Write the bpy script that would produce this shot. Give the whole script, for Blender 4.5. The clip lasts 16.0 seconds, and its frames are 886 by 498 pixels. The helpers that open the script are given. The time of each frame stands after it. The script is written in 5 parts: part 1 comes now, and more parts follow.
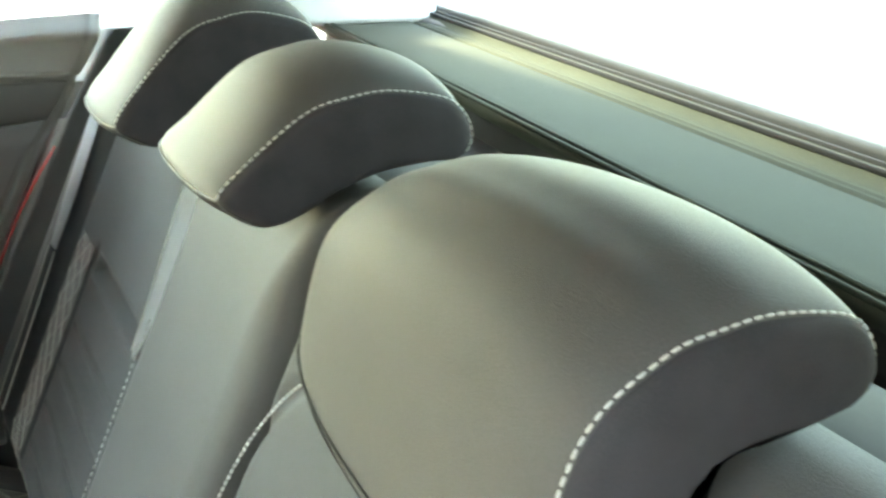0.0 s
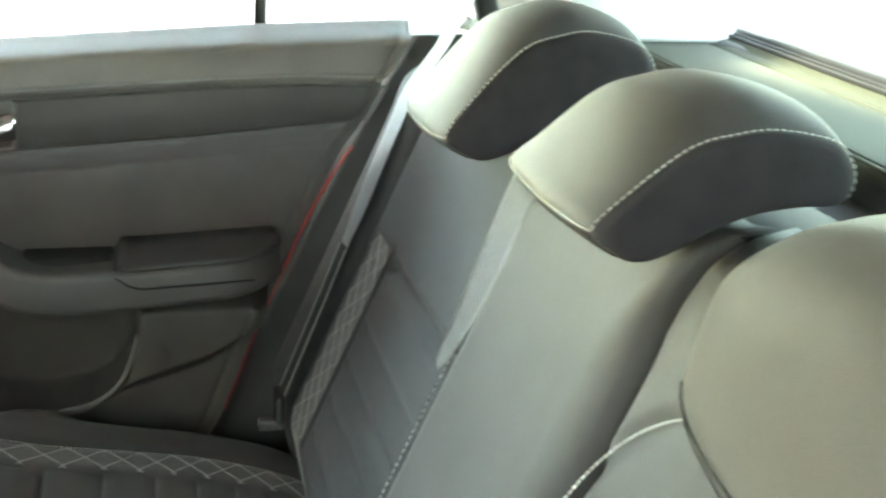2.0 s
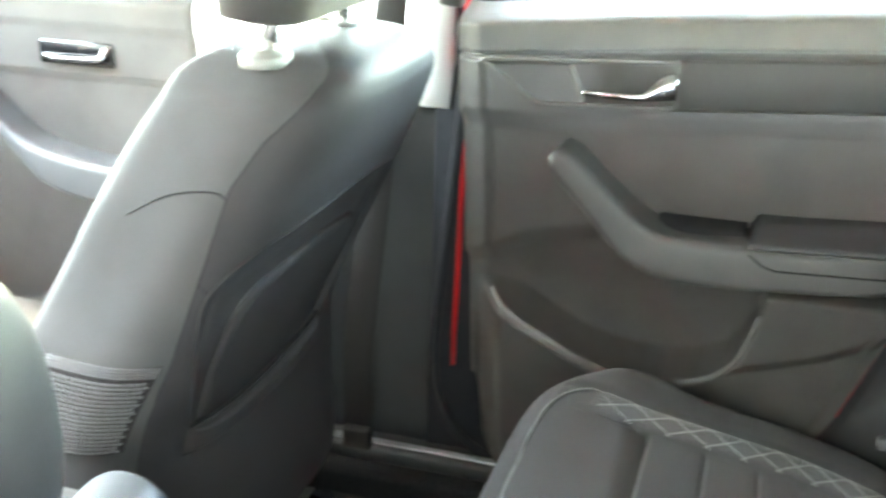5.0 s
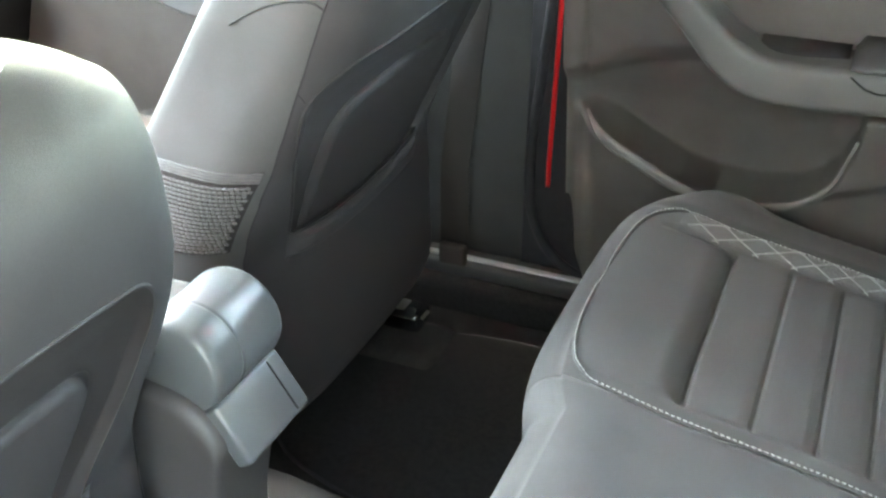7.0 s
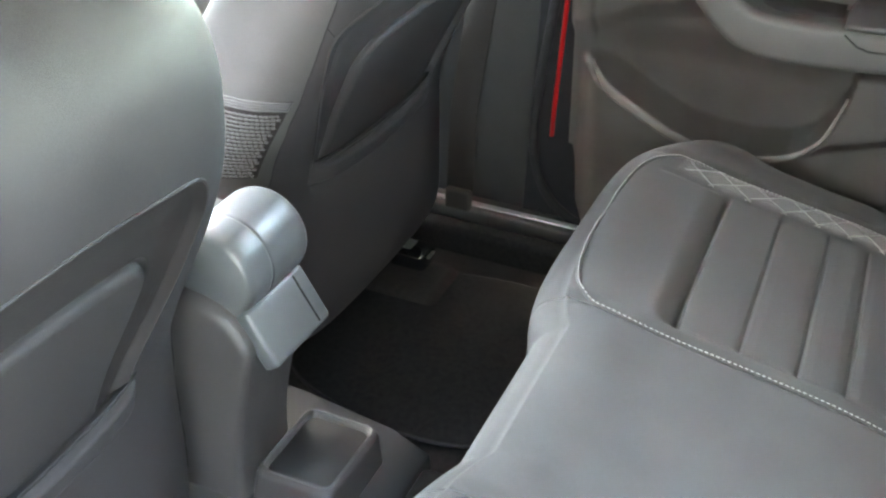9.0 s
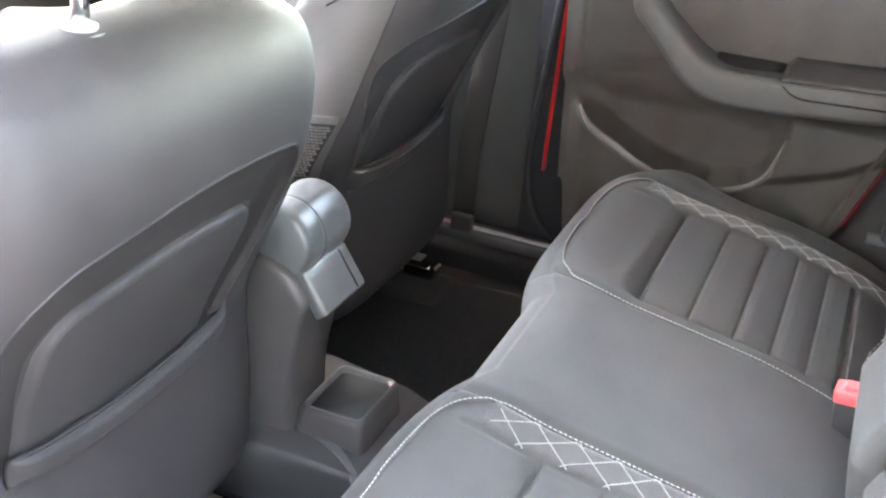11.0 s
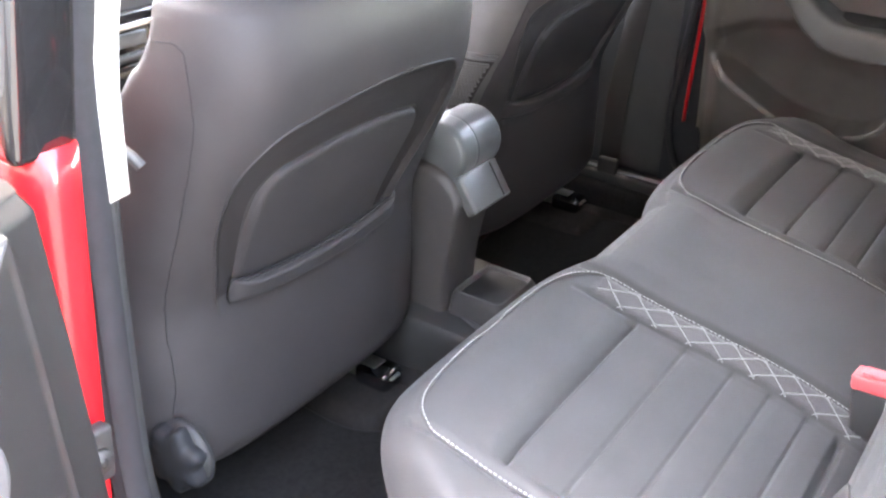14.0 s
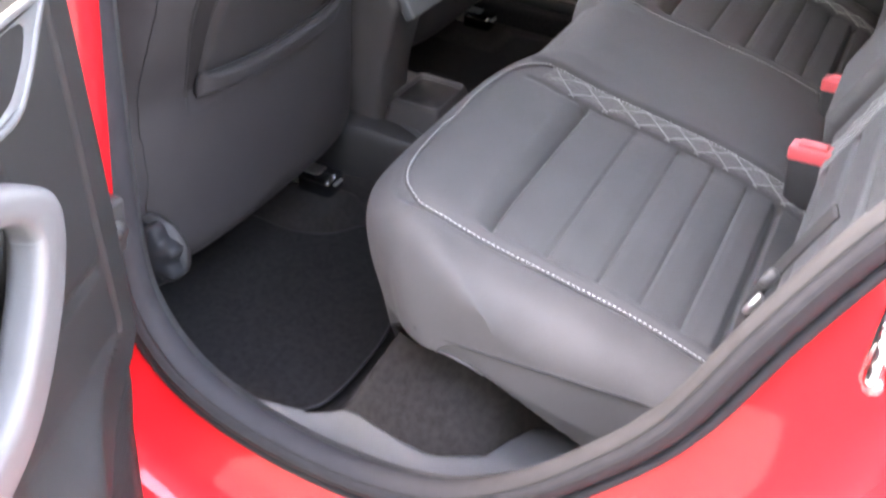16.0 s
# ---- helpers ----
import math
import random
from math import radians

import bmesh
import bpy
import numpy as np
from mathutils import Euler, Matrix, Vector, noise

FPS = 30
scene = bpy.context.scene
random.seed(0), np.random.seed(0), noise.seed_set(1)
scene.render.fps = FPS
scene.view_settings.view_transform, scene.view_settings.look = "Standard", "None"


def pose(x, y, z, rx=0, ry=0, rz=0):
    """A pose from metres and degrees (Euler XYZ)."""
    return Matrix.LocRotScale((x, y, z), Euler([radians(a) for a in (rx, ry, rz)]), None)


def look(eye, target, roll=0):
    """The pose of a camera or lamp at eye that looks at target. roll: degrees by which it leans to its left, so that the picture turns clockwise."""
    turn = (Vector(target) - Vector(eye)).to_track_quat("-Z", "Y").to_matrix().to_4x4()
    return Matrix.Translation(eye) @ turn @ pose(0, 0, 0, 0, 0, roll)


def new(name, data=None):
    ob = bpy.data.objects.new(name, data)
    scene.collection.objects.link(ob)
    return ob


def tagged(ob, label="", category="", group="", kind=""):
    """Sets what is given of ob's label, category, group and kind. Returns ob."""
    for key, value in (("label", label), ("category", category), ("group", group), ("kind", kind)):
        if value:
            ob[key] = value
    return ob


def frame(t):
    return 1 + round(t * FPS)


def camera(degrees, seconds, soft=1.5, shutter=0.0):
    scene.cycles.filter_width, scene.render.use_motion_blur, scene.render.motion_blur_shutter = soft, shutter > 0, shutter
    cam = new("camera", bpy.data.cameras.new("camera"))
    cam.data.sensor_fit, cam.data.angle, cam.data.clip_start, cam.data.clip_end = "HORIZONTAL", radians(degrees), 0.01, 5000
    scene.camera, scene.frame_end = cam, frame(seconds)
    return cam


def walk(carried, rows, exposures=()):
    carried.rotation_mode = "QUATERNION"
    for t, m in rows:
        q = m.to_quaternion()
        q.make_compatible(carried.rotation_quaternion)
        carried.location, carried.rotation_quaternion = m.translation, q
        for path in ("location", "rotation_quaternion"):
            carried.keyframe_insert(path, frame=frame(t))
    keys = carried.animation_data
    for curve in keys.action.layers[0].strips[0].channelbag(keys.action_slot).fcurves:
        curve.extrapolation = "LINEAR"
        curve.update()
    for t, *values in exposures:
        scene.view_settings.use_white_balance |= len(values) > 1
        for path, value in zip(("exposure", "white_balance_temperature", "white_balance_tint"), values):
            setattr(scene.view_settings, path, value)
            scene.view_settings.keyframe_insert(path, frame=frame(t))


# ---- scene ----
cam = camera(44.3, 16.0, soft=2.4, shutter=0.6)
PATH = [
    (0, (-0.808, 0.167, 1.279), (0.891, -0.671, 0.637), 1.4),
    (0.5, (-0.799, 0.184, 1.284), (0.94, -0.577, 0.653), 1.9),
    (1, (-0.775, 0.199, 1.284), (1.002, -0.466, 0.653), 2.3),
    (1.5, (-0.761, 0.222, 1.284), (1.044, -0.359, 0.649), 2.8),
    (2, (-0.752, 0.253, 1.286), (1.077, -0.237, 0.639), 3.0),
    (2.5, (-0.739, 0.274, 1.282), (1.109, -0.117, 0.626), 2.9),
    (3, (-0.729, 0.298, 1.28), (1.136, 0.028, 0.609), 2.7),
    (3.5, (-0.721, 0.309, 1.28), (1.156, 0.198, 0.598), 2.4),
    (4, (-0.708, 0.329, 1.258), (1.176, 0.407, 0.592), 2.7),
    (4.5, (-0.709, 0.313, 1.247), (1.151, 0.63, 0.584), 2.5),
    (5, (-0.694, 0.322, 1.24), (1.105, 0.851, 0.545), 1.8),
    (5.2, (-0.695, 0.317, 1.239), (1.074, 0.916, 0.524), 1.5),
    (7.3, (-0.733, 0.296, 1.231), (0.875, 0.943, 0.233), 1.0),
    (7.5, (-0.74, 0.297, 1.231), (0.862, 0.934, 0.217), 1.3),
    (8, (-0.758, 0.295, 1.23), (0.833, 0.925, 0.194), 1.8),
    (8.5, (-0.782, 0.295, 1.22), (0.816, 0.926, 0.197), 2.3),
    (9, (-0.814, 0.286, 1.229), (0.789, 0.92, 0.214), 2.8),
    (11.5, (-1.17, 0.165, 1.279), (0.51, 0.831, 0.422), 5.6),
    (12, (-1.209, 0.128, 1.292), (0.405, 0.886, 0.387), 4.9),
    (12.5, (-1.246, 0.094, 1.294), (0.318, 0.937, 0.375), 4.3),
    (13, (-1.281, 0.059, 1.297), (0.246, 0.968, 0.378), 3.7),
    (13.5, (-1.315, 0.04, 1.289), (0.203, 0.972, 0.381), 3.3),
    (14, (-1.349, 0.024, 1.292), (0.168, 0.945, 0.37), 3.4),
    (14.5, (-1.386, 0.028, 1.291), (0.145, 0.888, 0.333), 4.1),
    (15, (-1.422, 0.072, 1.265), (0.138, 0.821, 0.262), 5.0),
    (15.5, (-1.459, 0.087, 1.24), (0.102, 0.757, 0.185), 5.7),
    (16, (-1.483, 0.094, 1.236), (0.055, 0.704, 0.112), 6.4),
]
EXPOSURES = [(0, 5.85, 10300, -5), (2.5, 6.15, 10200, -6), (5, 7.15, 9700, -3), (9, 7.2, 9800, 3), (11.5, 7.15, 9900, 12), (13.5, 6.82, 9900, 16), (14.5, 6.72, 9900, 16), (15.5, 6.45, 9800, 17), (16, 6.14, 9700, 20)]
walk(cam, [(t, look(eye, target, roll)) for t, eye, target, roll in PATH], EXPOSURES)

# ---- light ----
SUN_EL, SUN_AZ = radians(63), radians(13)      # azimuth clockwise from +y (the car's front)
world = bpy.data.worlds.new("world")
scene.world = world
world.use_nodes = True
wn = world.node_tree.nodes
sky = wn.new("ShaderNodeTexSky")
sky.sky_type, sky.sun_disc, sky.sun_elevation, sky.sun_rotation = "NISHITA", False, SUN_EL, SUN_AZ
wn["Background"].inputs["Strength"].default_value = 0.15
world.node_tree.links.new(sky.outputs["Color"], wn["Background"].inputs["Color"])
sun = new("sun", bpy.data.lights.new("sun", "SUN"))
sun.data.energy, sun.data.angle, sun.data.color = 0.95, radians(16), (0.88, 0.94, 1.0)
to_sun = Vector((math.sin(SUN_AZ) * math.cos(SUN_EL), math.cos(SUN_AZ) * math.cos(SUN_EL), math.sin(SUN_EL)))
sun.matrix_world = look(to_sun * 30, (0, 0, 0))


# ---- materials ----
def mat(name, base, rough=0.6, metal=0.0, var=0.15, scale=30.0, bump=0.0, grain=900.0, sheen=0.0, spec=0.5, coat=0.0, stain=0.0):
    """A surface with variation at two scales and fine relief; sizes in features per metre."""
    m = bpy.data.materials.new(name)
    m.use_nodes = True
    nt = m.node_tree
    b = nt.nodes["Principled BSDF"]
    co = nt.nodes.new("ShaderNodeTexCoord")
    big, fine = nt.nodes.new("ShaderNodeTexNoise"), nt.nodes.new("ShaderNodeTexNoise")
    big.inputs["Scale"].default_value, fine.inputs["Scale"].default_value = scale, grain
    big.inputs["Detail"].default_value, fine.inputs["Detail"].default_value = 5, 3
    mix = nt.nodes.new("ShaderNodeMath")
    mix.operation = "ADD"
    half = nt.nodes.new("ShaderNodeMath")
    half.operation, half.inputs[1].default_value = "MULTIPLY", 0.7
    for n in (big, fine):
        nt.links.new(co.outputs["Object"], n.inputs["Vector"])
    nt.links.new(fine.outputs["Fac"], half.inputs[0])
    nt.links.new(big.outputs["Fac"], mix.inputs[0])
    nt.links.new(half.outputs[0], mix.inputs[1])
    ramp = nt.nodes.new("ShaderNodeValToRGB")
    lo, hi = [max(0.0, c * (1 - var)) for c in base], [min(1.0, c * (1 + var)) for c in base]
    ramp.color_ramp.elements[0].position, ramp.color_ramp.elements[1].position = 0.55, 1.0
    ramp.color_ramp.elements[0].color, ramp.color_ramp.elements[1].color = (*lo, 1), (*hi, 1)
    nt.links.new(mix.outputs[0], ramp.inputs["Fac"])
    nt.links.new(ramp.outputs["Color"], b.inputs["Base Color"])
    mr = nt.nodes.new("ShaderNodeMapRange")
    mr.inputs["To Min"].default_value, mr.inputs["To Max"].default_value = max(0.02, rough - 0.07), min(1.0, rough + 0.07)
    nt.links.new(big.outputs["Fac"], mr.inputs["Value"])
    nt.links.new(mr.outputs["Result"], b.inputs["Roughness"])
    b.inputs["Metallic"].default_value = metal
    b.inputs["Specular IOR Level"].default_value = spec
    if sheen:
        b.inputs["Sheen Weight"].default_value, b.inputs["Sheen Roughness"].default_value = sheen, 0.5
    if coat:
        b.inputs["Coat Weight"].default_value, b.inputs["Coat Roughness"].default_value = coat, 0.04
    if bump:
        bp = nt.nodes.new("ShaderNodeBump")
        bp.inputs["Strength"].default_value, bp.inputs["Distance"].default_value = bump, 0.0006
        nt.links.new(fine.outputs["Fac"], bp.inputs["Height"])
        nt.links.new(bp.outputs["Normal"], b.inputs["Normal"])
    return m


M_LEATHER = mat("seat_leather", (0.056, 0.054, 0.054), 0.62, var=0.16, scale=14, bump=0.5, grain=1100, sheen=0.05, spec=0.30)
M_VINYL = mat("seat_back_vinyl", (0.037, 0.0335, 0.0350), 0.58, var=0.14, scale=16, bump=0.4, grain=1200, spec=0.24)
# dark fabric; also stands for shade on the driver's seat and shelf front
M_BAND = mat("dark_fabric_and_shade", (0.028, 0.025, 0.0258), 0.75, var=0.15, scale=30, bump=0.4, grain=1500, spec=0.12)
M_FABRIC = mat("seat_fabric", (0.040, 0.041, 0.044), 0.75, var=0.16, scale=40, bump=0.6, grain=1500, sheen=0.08, spec=0.25)
M_SIDE = mat("dark_side_fabric", (0.031, 0.029, 0.033), 0.85, var=0.2, scale=40, bump=0.5, grain=1500, spec=0.15)
M_QUILT = mat("quilted_fabric", (0.040, 0.036, 0.036), 0.85, var=0.25, scale=90, bump=0.7, grain=1700, sheen=0.3)
M_MESH = mat("knit_fabric", (0.095, 0.093, 0.092), 0.85, var=0.3, scale=260, bump=1.0, grain=600, sheen=0.2)
M_THREAD = mat("white_thread", (0.42, 0.42, 0.40), 0.7, var=0.08, scale=200)
M_GREYTHREAD = mat("grey_thread", (0.30, 0.30, 0.29), 0.75, var=0.1, scale=200)
M_SEAM = mat("seam_and_shade", (0.012, 0.012, 0.013), 0.8, var=0.2, scale=200)
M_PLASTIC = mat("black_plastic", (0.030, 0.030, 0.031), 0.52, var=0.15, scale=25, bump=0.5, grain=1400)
M_DOORTRIM = mat("door_trim_plastic", (0.138, 0.128, 0.120), 0.55, var=0.12, scale=18, bump=0.55, grain=1300)
M_DECOR = mat("decor_plastic", (0.160, 0.151, 0.143), 0.42, var=0.08, scale=18, bump=0.2, grain=1300)
M_ARM = mat("armrest_plastic", (0.082, 0.077, 0.074), 0.45, var=0.1, scale=18, bump=0.45, grain=1400)
M_GREYTRIM = mat("grey_plastic", (0.076, 0.077, 0.080), 0.45, var=0.1, scale=18, bump=0.4, grain=1400)
M_CONSOLE = mat("console_plastic", (0.052, 0.048, 0.049), 0.42, var=0.12, scale=20, bump=0.45, grain=1400)
M_SATIN = mat("satin_grey_plastic", (0.115, 0.122, 0.126), 0.30, metal=0.2, var=0.06, scale=20, bump=0.12, grain=1400)
M_COLLAR = mat("collar_plastic", (0.26, 0.26, 0.25), 0.28, var=0.06, scale=40)
M_SILL = mat("sill_plastic", (0.105, 0.109, 0.115), 0.40, var=0.1, scale=18, bump=0.4, grain=1400)
M_LIGHTTRIM = mat("light_pillar_trim", (0.60, 0.60, 0.58), 0.7, var=0.05, scale=18, bump=0.4, grain=900)
M_SHELF = mat("parcel_shelf_fabric", (0.038, 0.041, 0.032), 0.75, var=0.15, scale=9, bump=0.5, grain=1300, spec=0.08)
M_CARPET = mat("carpet", (0.018, 0.0165, 0.0165), 0.95, var=0.32, scale=120, bump=1.0, grain=700, sheen=0.03, spec=0.1)
M_MAT = mat("floor_mat_carpet", (0.011, 0.0105, 0.011), 0.95, var=0.5, scale=150, bump=1.0, grain=800, sheen=0.02, spec=0.1)
M_RUBBER = mat("rubber_seal", (0.022, 0.022, 0.025), 0.70, var=0.15, scale=60, bump=0.2, spec=0.15)
M_RED = mat("red_car_paint", (0.53, 0.012, 0.017), 0.40, var=0.05, scale=5, coat=0.55, spec=0.2)
M_BLACKGLOSS = mat("gloss_black", (0.008, 0.008, 0.009), 0.12, var=0.1, scale=9, coat=0.6)
M_CHROME = mat("chrome", (0.75, 0.75, 0.76), 0.14, metal=1.0, var=0.04, scale=30)
M_STEEL = mat("steel", (0.50, 0.50, 0.50), 0.32, metal=1.0, var=0.1, scale=80)
M_HINGE = mat("hinge_steel", (0.034, 0.033, 0.033), 0.5, metal=0.2, var=0.2, scale=80)
M_STRAP = mat("seat_belt_webbing", (0.20, 0.205, 0.21), 0.6, var=0.15, scale=300, bump=0.5, grain=900, sheen=0.3)
M_BUCKLE = mat("buckle_red_plastic", (0.72, 0.10, 0.11), 0.38, var=0.05, scale=60)
M_WEB = mat("brown_black_webbing", (0.015, 0.0125, 0.0115), 0.7, var=0.2, scale=300, bump=0.5, grain=900)
M_HEADLINER = mat("headliner_fabric", (0.55, 0.54, 0.51), 0.9, var=0.06, scale=60, bump=0.4)
M_KNOB = mat("smooth_black_plastic", (0.020, 0.021, 0.024), 0.40, var=0.1, scale=30, spec=0.14)
M_WALL = mat("added_wall", (0.27, 0.275, 0.28), 0.9, var=0.15, scale=3, bump=0.6, grain=120)
M_ASPHALT = mat("worn_paving", (0.095, 0.097, 0.10), 0.9, var=0.35, scale=40, bump=0.8, grain=300)
M_SEAL_GREY = mat("metal_sill_plate", (0.42, 0.43, 0.44), 0.35, metal=0.7, var=0.1, scale=40)


def glass(name, tint):
    m = bpy.data.materials.new(name)
    m.use_nodes = True
    b = m.node_tree.nodes["Principled BSDF"]
    b.inputs["Base Color"].default_value = (*tint, 1)
    b.inputs["Roughness"].default_value, b.inputs["Transmission Weight"].default_value, b.inputs["IOR"].default_value = 0.0, 1.0, 1.05
    return m


def tinted(name, tint):
    """Thin darkened glass: lets a part of the light straight through."""
    m = bpy.data.materials.new(name)
    m.use_nodes = True
    nt = m.node_tree
    nt.nodes.remove(nt.nodes["Principled BSDF"])
    clear, shine, mix = nt.nodes.new("ShaderNodeBsdfTransparent"), nt.nodes.new("ShaderNodeBsdfGlossy"), nt.nodes.new("ShaderNodeMixShader")
    clear.inputs["Color"].default_value = (*tint, 1)
    shine.inputs["Roughness"].default_value = 0.02
    mix.inputs[0].default_value = 0.05
    nt.links.new(clear.outputs[0], mix.inputs[1])
    nt.links.new(shine.outputs[0], mix.inputs[2])
    nt.links.new(mix.outputs[0], nt.nodes["Material Output"].inputs["Surface"])
    return m


M_GLASS = glass("window_glass", (0.90, 0.97, 0.95))
# tint added to dim the light that comes in from behind
M_TINT = tinted("light_cut_rear_glass", (0.48, 0.52, 0.49))


# ---- mesh helpers ----
def thing(name, base, label, category, group="", kind=""):
    ob = new(name)
    ob.location = base
    ob.empty_display_size = 0.05
    return tagged(ob, label, category, group, kind)


def part(name, bm, material, parent=None, label="", smooth=True):
    me = bpy.data.meshes.new(name)
    bm.normal_update()
    bm.to_mesh(me)
    bm.free()
    me.materials.append(material)
    if smooth:
        me.shade_smooth()
    ob = new(name, me)
    if parent is not None:
        ob.parent = parent
        ob.matrix_parent_inverse = Matrix.Translation(-parent.location) if parent.type == "EMPTY" else Matrix()
    return tagged(ob, label)


def weld(*bms):
    """One bmesh out of several."""
    out = bmesh.new()
    for b in bms:
        me = bpy.data.meshes.new("tmp")
        b.to_mesh(me)
        b.free()
        out.from_mesh(me)
        bpy.data.meshes.remove(me)
    return out


def box(x0, x1, y0, y1, z0, z1, r=0.004, seg=2, turn=None):
    bm = bmesh.new()
    bmesh.ops.create_cube(bm, size=1)
    c = Vector(((x0 + x1) / 2, (y0 + y1) / 2, (z0 + z1) / 2))
    for v in bm.verts:
        v.co = Vector((v.co.x * (x1 - x0), v.co.y * (y1 - y0), v.co.z * (z1 - z0)))
    if r > 0:
        bmesh.ops.bevel(bm, geom=list(bm.edges), offset=r, segments=seg, profile=0.5, affect="EDGES")
    m = Matrix.Translation(c) @ (turn or Matrix())
    bm.transform(m)
    return bm


def grid(fn, us, vs, flip=False):
    """A sheet of quads through fn(u, v)."""
    bm = bmesh.new()
    rows = [[bm.verts.new(fn(u, v)) for v in vs] for u in us]
    for a, b in zip(rows, rows[1:]):
        for i in range(len(vs) - 1):
            q = (a[i], b[i], b[i + 1], a[i + 1])
            bm.faces.new(q[::-1] if flip else q)
    return bm


def thicken(bm, t):
    bmesh.ops.solidify(bm, geom=list(bm.faces), thickness=t)
    bmesh.ops.recalc_face_normals(bm, faces=bm.faces)
    return bm


def loft(loops, caps=True, ring=True):
    bm = bmesh.new()
    rows = [[bm.verts.new(p) for p in lp] for lp in loops]
    n = len(rows[0])
    for a, b in zip(rows, rows[1:]):
        for i in range(n if ring else n - 1):
            bm.faces.new((a[i], a[(i + 1) % n], b[(i + 1) % n], b[i]))
    if caps:
        bm.faces.new(rows[0][::-1])
        bm.faces.new(rows[-1])
    bmesh.ops.recalc_face_normals(bm, faces=bm.faces)
    return bm


def spline(pts, n=8, closed=False):
    """Catmull-Rom through points."""
    P = [Vector(p) for p in pts]
    out, m = [], len(P)
    for i in range(m if closed else m - 1):
        if closed:
            a, b, c, d = P[i - 1], P[i], P[(i + 1) % m], P[(i + 2) % m]
        else:
            a, b, c, d = P[max(i - 1, 0)], P[i], P[i + 1], P[min(i + 2, m - 1)]
        for k in range(n):
            t = k / n
            out.append(0.5 * ((2 * b) + (c - a) * t + (2 * a - 5 * b + 4 * c - d) * t * t + (3 * b - a - 3 * c + d) * t ** 3))
    if not closed:
        out.append(P[-1])
    return out


def frames_along(pts, up, closed=False):
    res, n = [], len(pts)
    for i, p in enumerate(pts):
        a = pts[(i - 1) % n] if (closed or i) else p
        b = pts[(i + 1) % n] if (closed or i < n - 1) else p
        d = (b - a).normalized()
        u = up[i] if isinstance(up, list) else Vector(up)
        s = d.cross(u).normalized()
        res.append((p, d, s, s.cross(d).normalized()))
    return res


def sweep(pts, shape, up=(0, 0, 1), closed=False):
    """shape: (side, up) pairs swept along the points."""
    fr = frames_along(pts, up, closed)
    loops = [[p + s * a + w * b for a, b in shape] for p, d, s, w in fr]
    if closed:
        loops.append(loops[0])
    bm = loft(loops, caps=not closed)
    if closed:
        bmesh.ops.remove_doubles(bm, verts=bm.verts, dist=1e-5)
    return bm


def ring(r, n=8, rx=None):
    return [(math.cos(k * math.tau / n) * (rx or r), math.sin(k * math.tau / n) * r) for k in range(n)]


def tube(pts, r, n=8, up=(0, 0, 1), closed=False):
    return sweep([Vector(p) for p in pts], ring(r, n), up, closed)


def rrect(w, h, r, n=4):
    out = []
    for cx, cy, a0 in ((w / 2 - r, h / 2 - r, 0), (-w / 2 + r, h / 2 - r, 90), (-w / 2 + r, -h / 2 + r, 180), (w / 2 - r, -h / 2 + r, 270)):
        for k in range(n + 1):
            a = radians(a0 + 90 * k / n)
            out.append((cx + r * math.cos(a), cy + r * math.sin(a)))
    return out


def dashes(pts, pitch=0.006, length=0.0042, r=0.0011, up=(0, 0, 1)):
    """Single stitches along a line, joined."""
    P = [Vector(p) for p in pts]
    cum = [0.0]
    for a, b in zip(P, P[1:]):
        cum.append(cum[-1] + (b - a).length)

    def at(s):
        i = min(max(int(np.searchsorted(cum, s)) - 1, 0), len(P) - 2)
        t = (s - cum[i]) / max(cum[i + 1] - cum[i], 1e-9)
        return P[i].lerp(P[i + 1], t)
    bm = bmesh.new()
    s = 0.0
    while s + length < cum[-1]:
        a, b = at(s), at(s + length)
        d = (b - a).normalized()
        side = d.cross(Vector(up)).normalized()
        w = side.cross(d)
        loops = [[p + side * x * k + w * y * k for x, y in ring(r, 5)] for p, k in ((a, 0.5), (a.lerp(b, 0.25), 1), (a.lerp(b, 0.75), 1), (b, 0.5))]
        rows = [[bm.verts.new(p) for p in lp] for lp in loops]
        for q, w2 in zip(rows, rows[1:]):
            for i in range(5):
                bm.faces.new((q[i], q[(i + 1) % 5], w2[(i + 1) % 5], w2[i]))
        bm.faces.new(rows[0][::-1])
        bm.faces.new(rows[-1])
        s += pitch
    bmesh.ops.recalc_face_normals(bm, faces=bm.faces)
    return bm


def sm(a, b, x):
    t = min(max((x - a) / (b - a), 0.0), 1.0)
    return t * t * (3 - 2 * t)


def notch(d, w):
    """1 on a line, falling to 0 at a distance w."""
    d = abs(d) / w
    return (1 - d * d) ** 2 if d < 1 else 0.0


def lin(a, b, n):
    return [a + (b - a) * k / (n - 1) for k in range(n)]


CX = -0.045      # the car's middle plane

# ---- structure: ground, floor, body ----
gbm = grid(lambda u, v: Vector((u, v, -0.0)), [-2500, -60, -12, -3, 3, 12, 60, 2500], [-2500, -60, -12, -3, 3, 12, 60, 2500], flip=False)
tagged(part("ground", gbm, M_ASPHALT, smooth=False), "weathered concrete paving round the car", "ground", kind="structure")
# unseen wall, added to block low sky and bounce light into the doorway
tagged(part("wall_added", box(-2.75, -2.5, -9, 12, -0.02, 3.0, 0.02), M_WALL), "plain unseen wall added to shape the light from the left", "wall", kind="structure")


